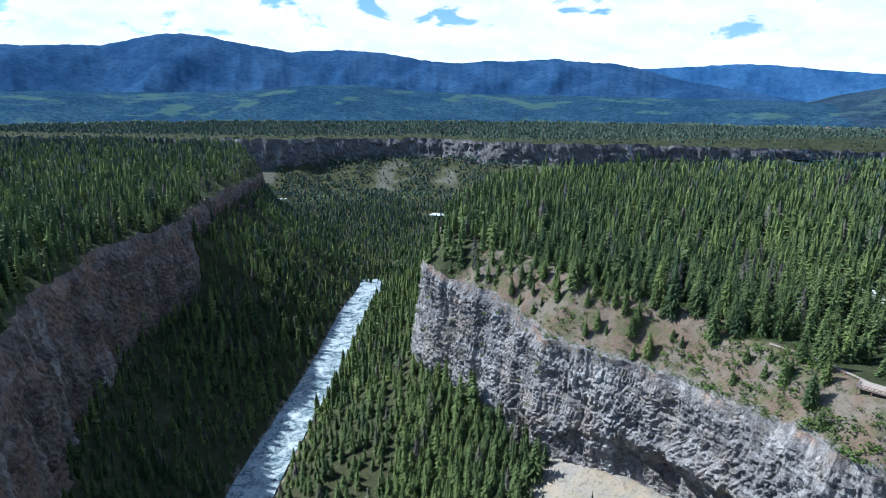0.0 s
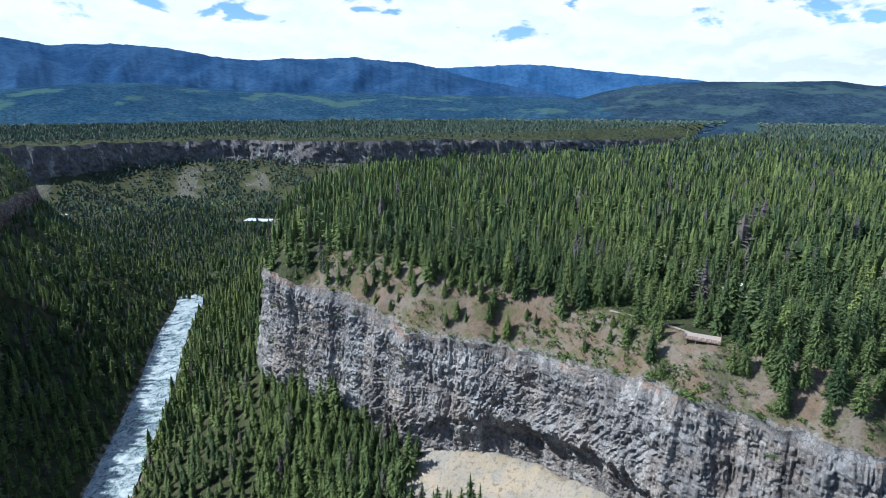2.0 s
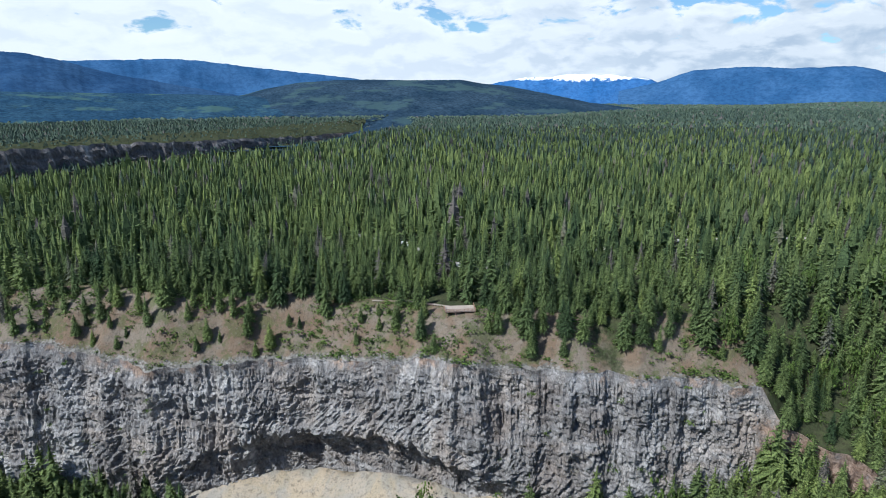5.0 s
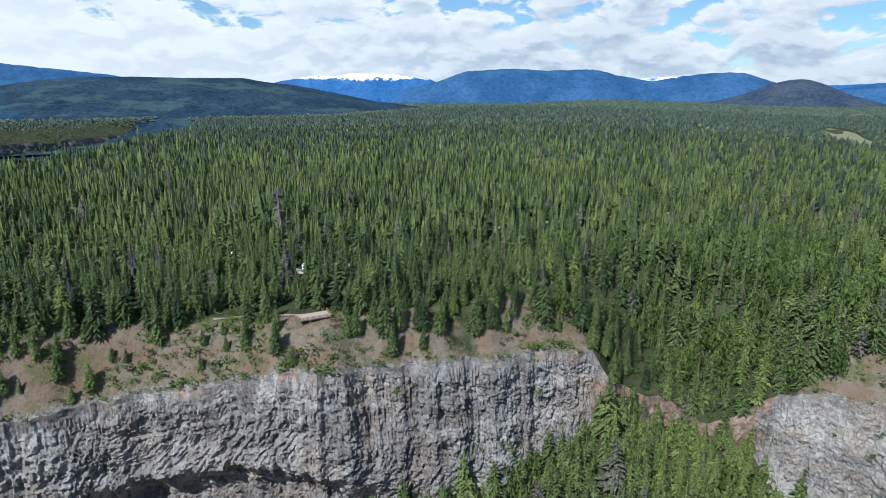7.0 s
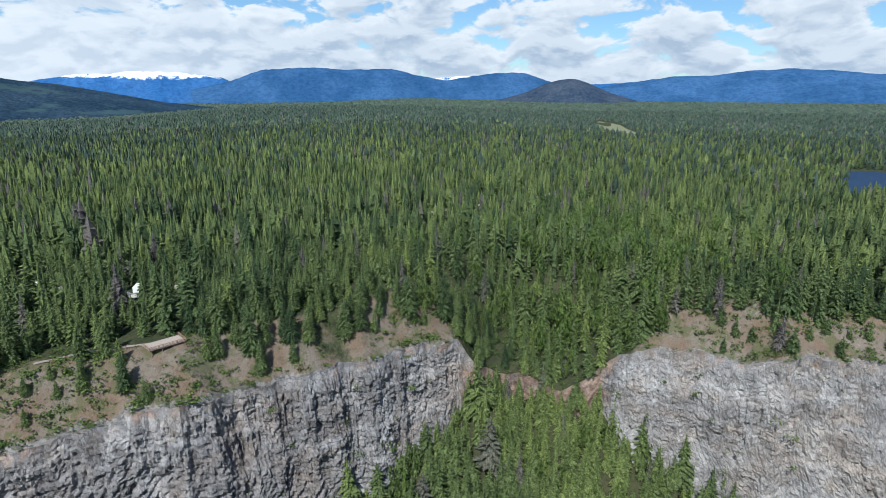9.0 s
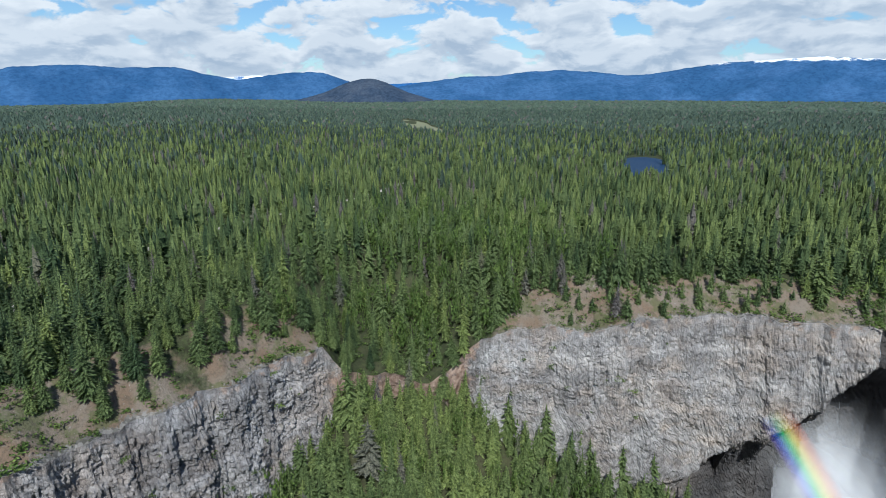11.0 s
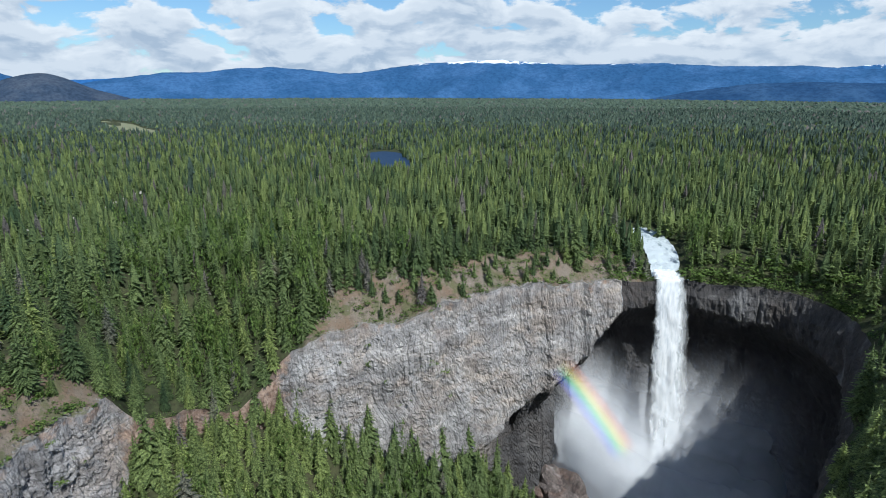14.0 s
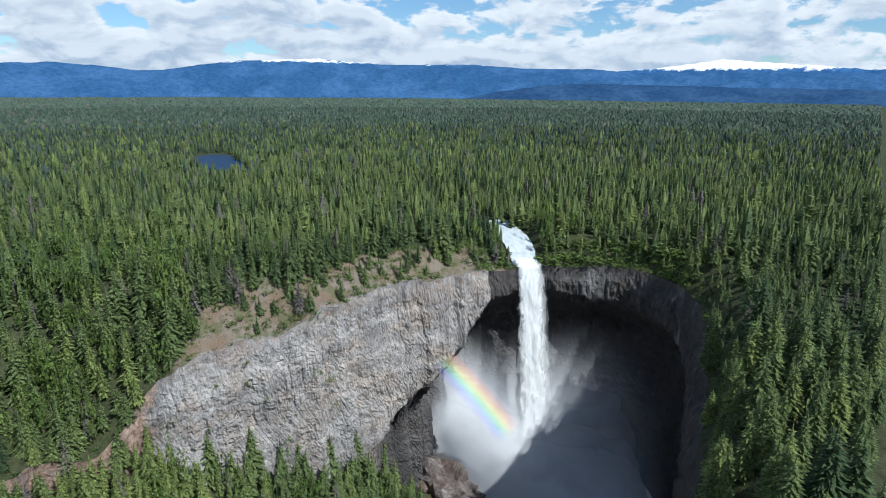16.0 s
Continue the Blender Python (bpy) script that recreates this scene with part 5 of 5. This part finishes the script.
def build_rainbow():
    """The rainbow, its light painted on a half-clear strip in the spray, 41 degrees round the point opposite the sun.
    """
    m, n = material("rainbow_tint")
    r = attribute(n, "across")
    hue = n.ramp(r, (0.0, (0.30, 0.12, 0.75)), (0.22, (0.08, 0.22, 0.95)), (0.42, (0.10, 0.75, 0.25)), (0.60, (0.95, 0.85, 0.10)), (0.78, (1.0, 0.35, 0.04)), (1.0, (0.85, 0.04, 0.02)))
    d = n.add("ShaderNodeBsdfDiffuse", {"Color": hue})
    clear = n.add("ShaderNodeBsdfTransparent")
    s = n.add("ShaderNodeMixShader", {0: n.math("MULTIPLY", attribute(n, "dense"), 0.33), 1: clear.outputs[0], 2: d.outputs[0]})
    n.add("ShaderNodeOutputMaterial", {0: s.outputs[0]})
    axis = -SUN_DIR
    e1 = axis.cross(Vector((0, 0, 1))).normalized()
    e2 = e1.cross(axis).normalized()
    eye = Vector((-36.0, 94.0, 77.0))
    na, nr = 60, 13
    V, D, R = [], [], []
    for i in range(na):
        f = i / (na - 1)
        turn = radians(BOW_FROM + (BOW_TO - BOW_FROM) * f)
        for j in range(nr):
            g = j / (nr - 1)
            wide = radians(40.1 + 2.7 * g)
            w = axis * math.cos(wide) + (e1 * math.cos(turn) + e2 * math.sin(turn)) * math.sin(wide)
            V.append((eye + w * BOW_REACH)[:])
            R.append(g)
            D.append(math.sin(math.pi * g) ** 0.8 * min(1, f / 0.12) * min(1, (1 - f) / 0.25))
    i = np.arange(na - 1)[:, None] * nr + np.arange(nr - 1)[None, :]
    F = np.stack([i, i + 1, i + nr + 1, i + nr], 2).reshape(-1, 4)
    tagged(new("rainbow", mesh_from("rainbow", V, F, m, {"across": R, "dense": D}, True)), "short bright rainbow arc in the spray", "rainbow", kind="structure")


BOW_FROM, BOW_TO, BOW_REACH = 2.0, 17.0, 268.0


# ---- rocks ----
def boulder(name, at, size, seed, material, label, squash=(1, 1, 1)):
    bm = bmesh.new()
    bmesh.ops.create_icosphere(bm, subdivisions=4, radius=1.0)
    for v in bm.verts:
        p = v.co * 1.3 + Vector((seed * 3.1, seed * 1.7, 0))
        f = 1 + 0.42 * noise.fractal(p, 1.0, 2.0, 4) + 0.12 * noise.cell(p * 2.0)
        v.co = Vector([v.co[k] * f * size * squash[k] for k in range(3)])
    me = bpy.data.meshes.new(name)
    bm.to_mesh(me)
    bm.free()
    me.materials.append(material)
    ob = new(name, me)
    ob.location = at
    return tagged(ob, label, "rock")


# ---- shrubs ----
def build_shrubs():
    rnd = np.random.RandomState(61)
    shapes = [leafy_shape(700 + k, 56, 0.14, (1, 1, rnd.uniform(0.7, 1.0))) for k in range(6)]
    p = scatter((-120, -260), (320, 360), 2.0, lambda x, y: x > -80)
    x, y = p[:, 0], p[:, 1]
    dist = nearest(x, y, LOOP_CLOSED)
    d, low = dist[0], inside(x, y, LOOP)
    sunny = sunny_rim(x, y)
    lush = smooth(np.hypot(x - 90, y + 185), 75, 45)
    patch = fbm(x / 11.0, y / 11.0, 3, 96)
    chance = np.where(low, 0, smooth(d, 30, 10) * sunny * smooth(patch, -0.5, 0.1) * 1.1 + 0.45 * smooth(d, 3.5, 1.0) * np.maximum(sunny, 0.4) + 0.85 * lush * smooth(d, 15, 8) + 0.3 * smooth(np.hypot(x - 190, y - 50), 62, 50) * smooth(d, 34, 26))
    m = (rnd.uniform(size=len(x)) < chance) & (d > 0.5) & ~(nearest(x, y, np.array(BED))[0] < 10) & ~(np.hypot(x - PLATFORM[0], y - PLATFORM[1]) < 6.5)
    x, y, lush = x[m], y[m], lush[m]
    z = plateau_z(x, y)
    n = len(x)
    tall = 0.5 + 2.2 * rnd.uniform(0, 1, n) ** 1.7 * (1 + 1.2 * lush)
    spots = np.column_stack([x, y, z - 0.15, tall, rnd.uniform(1.0, 1.8, n), rnd.uniform(0, 0.95, n), np.zeros(n)])
    near = np.argsort(np.hypot(x - PLATFORM[0], y - PLATFORM[1]))
    for k in near[:110]:
        v, f = shapes[k % 6]
        X, Y, Z, H, W, T, _ = spots[k]
        ob = new("shrub", SHRUB_MESH.setdefault(k % 6, None) or shrub_mesh(k % 6, v, f))
        ob.matrix_basis = pose(X, Y, Z, 0, 0, rnd.uniform(0, 360)) @ Matrix.Diagonal((H * W, H * W, H, 1))
        tagged(ob, "low green shrub on the bare soil of the rim", "shrub", "shrubs on the rim")
    plant("undergrowth", spots[near[110:]], shapes, M_LEAF, "low green shrubs along the canyon rim", "shrubs")
    # tufts and saplings that hold to the ledges of the sunny walls
    s = rnd.uniform(0, 1, 130)
    rim = np.vstack([RIMS["east"], RIMS["south"]])
    k = (s * (len(rim) - 1)).astype(int)
    c = rim[k]
    side = np.gradient(rim[:, :2], axis=0)[k]
    side /= np.linalg.norm(side, axis=1)[:, None] + 1e-9
    h = rnd.uniform(2, 50, len(k)) ** 1.0
    n2 = np.stack([-side[:, 1], side[:, 0]], 1) * RIM_SIDE
    o = h * 0.05 + rnd.uniform(2.0, 4.5, len(k)) + np.floor(h / 13.0) * 0.8
    ok = (c[:, 4] < 3) & (c[:, 2] - h > c[:, 3])
    spots = np.column_stack([c[:, 0] + n2[:, 0] * o, c[:, 1] + n2[:, 1] * o, c[:, 2] - h, rnd.uniform(0.8, 2.2, len(k)), rnd.uniform(0.9, 1.4, len(k)), rnd.uniform(0, 0.9, len(k)), np.zeros(len(k))])[ok]
    plant("ledge_plants", spots, shapes, M_LEAF, "green tufts on the ledges of the cliff", "shrubs")


SHRUB_MESH = {}


def shrub_mesh(k, v, f):
    SHRUB_MESH[k] = mesh_from("shrub", v, f, M_LEAF, {"tint": np.full(len(v), 0.15 * k), "dead": np.zeros(len(v))})
    return SHRUB_MESH[k]


# ---- the viewing platform ----
def box(bm, size, at, turn=0.0):
    m = pose(*at, 0, 0, turn) @ Matrix.Diagonal((*size, 1))
    bmesh.ops.create_cube(bm, size=1.0, matrix=m)


def mesh_part(name, bm, material, parent, label="", bevel=0.0):
    if bevel:
        bmesh.ops.bevel(bm, geom=bm.edges[:], offset=bevel, segments=1, affect="EDGES")
    me = bpy.data.meshes.new(name)
    bm.to_mesh(me)
    bm.free()
    me.materials.append(material)
    ob = new(name, me)
    ob.parent = parent
    return tagged(ob, label) if label else ob


def build_platform():
    deck_wood = simple_material("weathered_deck_wood", (0.34, 0.28, 0.24), (0.46, 0.39, 0.33), 2.0, 0.85)
    rail_wood = simple_material("brown_rail_wood", (0.22, 0.13, 0.09), (0.34, 0.22, 0.16), 3.0, 0.8)
    stone = simple_material("gravel_path", (0.27, 0.23, 0.19), (0.36, 0.31, 0.26), 1.5, 0.95)
    z0 = float(plateau_z(np.array([PLATFORM[0]]), np.array([PLATFORM[1]]))[0]) + 0.6
    base = tagged(new("viewing_platform"), "weathered wooden viewing platform with brown railings at the rim", "platform")
    base.matrix_basis = pose(PLATFORM[0], PLATFORM[1], z0, 0, 0, -36)
    w, dpt = 11.4, 6.6
    for i in range(38):
        bm = bmesh.new()
        box(bm, (0.285, dpt, 0.06), (-w / 2 + 0.15 + i * 0.3, 0, 0))
        mesh_part("plank", bm, deck_wood, base)
    for y in (-dpt / 2 + 0.3, 0.0, dpt / 2 - 0.3):
        bm = bmesh.new()
        box(bm, (w, 0.14, 0.28), (0, y, -0.18))
        mesh_part("joist", bm, rail_wood, base)
    for x in (-5.2, -1.8, 1.8, 5.2):
        bm = bmesh.new()
        box(bm, (0.22, 0.22, 4.4), (x, -dpt / 2 + 0.3, -2.4))
        mesh_part("support_post", bm, rail_wood, base)
    spots = [(x, -dpt / 2) for x in np.linspace(-w / 2, w / 2, 9)] + [(-w / 2, y) for y in (-1.35, 0.0, 1.35)] + [(w / 2, y) for y in (-1.35, 0.0, 1.35, 2.7)]
    for x, y in spots:
        bm = bmesh.new()
        box(bm, (0.14, 0.14, 1.15), (x, y, 0.55))
        mesh_part("rail_post", bm, rail_wood, base)
    for zz in (0.35, 0.72, 1.1):
        for size, at in (((w, 0.07, 0.13), (0, -dpt / 2, zz)), ((0.07, dpt * 0.75, 0.13), (-w / 2, -0.65, zz)), ((0.07, dpt, 0.13), (w / 2, 0, zz))):
            bm = bmesh.new()
            box(bm, size, at)
            mesh_part("rail", bm, rail_wood, base)
    for x in np.linspace(-w / 2 + 0.3, w / 2 - 0.3, 24):
        bm = bmesh.new()
        box(bm, (0.05, 0.05, 0.95), (x, -dpt / 2, 0.58))
        mesh_part("baluster", bm, rail_wood, base)
    # the trodden way along the rim and its rail fence
    line = spline(np.array([(*p, 0.0) for p in TRACK]), 1.0)
    ribbon("footpath", line, 1.5, lambda l: plateau_z(l[:, 0], l[:, 1]) + 0.25, stone, "tan gravel footpath to the viewing platform", 4, 0.06)
    fence = tagged(new("rail_fence"), "low brown wooden rail fence along the footpath", "fence")
    t = np.gradient(line[:, :2], axis=0)
    t /= np.linalg.norm(t, axis=1)[:, None]
    edge = line[:, :2] + np.stack([t[:, 1], -t[:, 0]], 1) * -1.6
    ez = plateau_z(edge[:, 0], edge[:, 1])
    pts = [Vector((edge[k, 0], edge[k, 1], ez[k])) for k in range(8, len(line) - 4, 3)]
    for k, q in enumerate(pts):
        bm = bmesh.new()
        box(bm, (0.15, 0.15, 1.3), (q.x, q.y, q.z + 0.5))
        mesh_part("fence_post", bm, rail_wood, fence)
        if k + 1 < len(pts):
            b = pts[k + 1]
            for hgt in (0.55, 1.0):
                bm = bmesh.new()
                dd = b - q
                m = Matrix.Translation((q + b) / 2 + Vector((0, 0, hgt))) @ dd.to_track_quat("X", "Z").to_matrix().to_4x4() @ Matrix.Diagonal((dd.length, 0.07, 0.12, 1))
                bmesh.ops.create_cube(bm, size=1.0, matrix=m)
                mesh_part("fence_rail", bm, rail_wood, fence)


# ---- road and parked vehicles ----
def build_road():
    gravel = simple_material("pale_gravel_road", (0.40, 0.37, 0.34), (0.52, 0.49, 0.45), 0.8, 0.95)
    line = spline(np.array([(*p, 0.0) for p in ROAD]), 4.0)
    ribbon("road", line, 5.0, lambda l: plateau_z(l[:, 0], l[:, 1]) + 0.35, gravel, "pale gravel road through the forest", 4, 0.05)


def build_camper(at, turn, label):
    white = simple_material("white_vehicle_paint", (0.78, 0.78, 0.77), (0.84, 0.84, 0.83), 4.0, 0.35, 0.02)
    dark = simple_material("vehicle_glass", (0.02, 0.022, 0.025), (0.03, 0.032, 0.035), 2.0, 0.08, 0.0)
    rubber = simple_material("tyre_rubber", (0.02, 0.02, 0.02), (0.035, 0.035, 0.035), 8.0, 0.9)
    z = float(plateau_z(np.array([at[0]]), np.array([at[1]]))[0]) + 0.35
    van = tagged(new("camper_van"), label, "vehicle", "parked vehicles")
    van.matrix_basis = pose(at[0], at[1], z, 0, 0, turn)
    bm = bmesh.new()
    box(bm, (5.2, 2.3, 2.4), (-0.6, 0, 1.75))
    mesh_part("body", bm, white, van, bevel=0.12)
    bm = bmesh.new()
    box(bm, (1.6, 2.1, 1.5), (2.7, 0, 1.25))
    mesh_part("cab", bm, white, van, bevel=0.2)
    bm = bmesh.new()
    box(bm, (0.06, 1.8, 0.7), (3.3, 0, 1.75))
    mesh_part("windscreen", bm, dark, van, "dark glass windscreen")
    bm = bmesh.new()
    box(bm, (1.2, 0.9, 0.18), (-1.0, 0, 3.02))
    mesh_part("roof_vent", bm, white, van, bevel=0.04)
    for x in (-1.9, 2.4):
        for y in (-1.0, 1.0):
            bm = bmesh.new()
            bmesh.ops.create_cone(bm, cap_ends=True, segments=16, radius1=0.38, radius2=0.38, depth=0.26, matrix=pose(x, y, 0.38, 90))
            mesh_part("wheel", bm, rubber, van)


build_lake()
build_meadow()
build_falls()
build_spray()
build_rainbow()
build_shrubs()
build_platform()
build_road()
build_camper((136, 246), 70, "white camper van parked among conifers")
build_camper((142, 205), 20, "white camper van parked by the forest road")
boulder("rock_spur", (137, -122, -138), 18.0, 3, M_WEST, "wet brown rock knoll beside the plunge pool", (1.2, 0.9, 1.0))
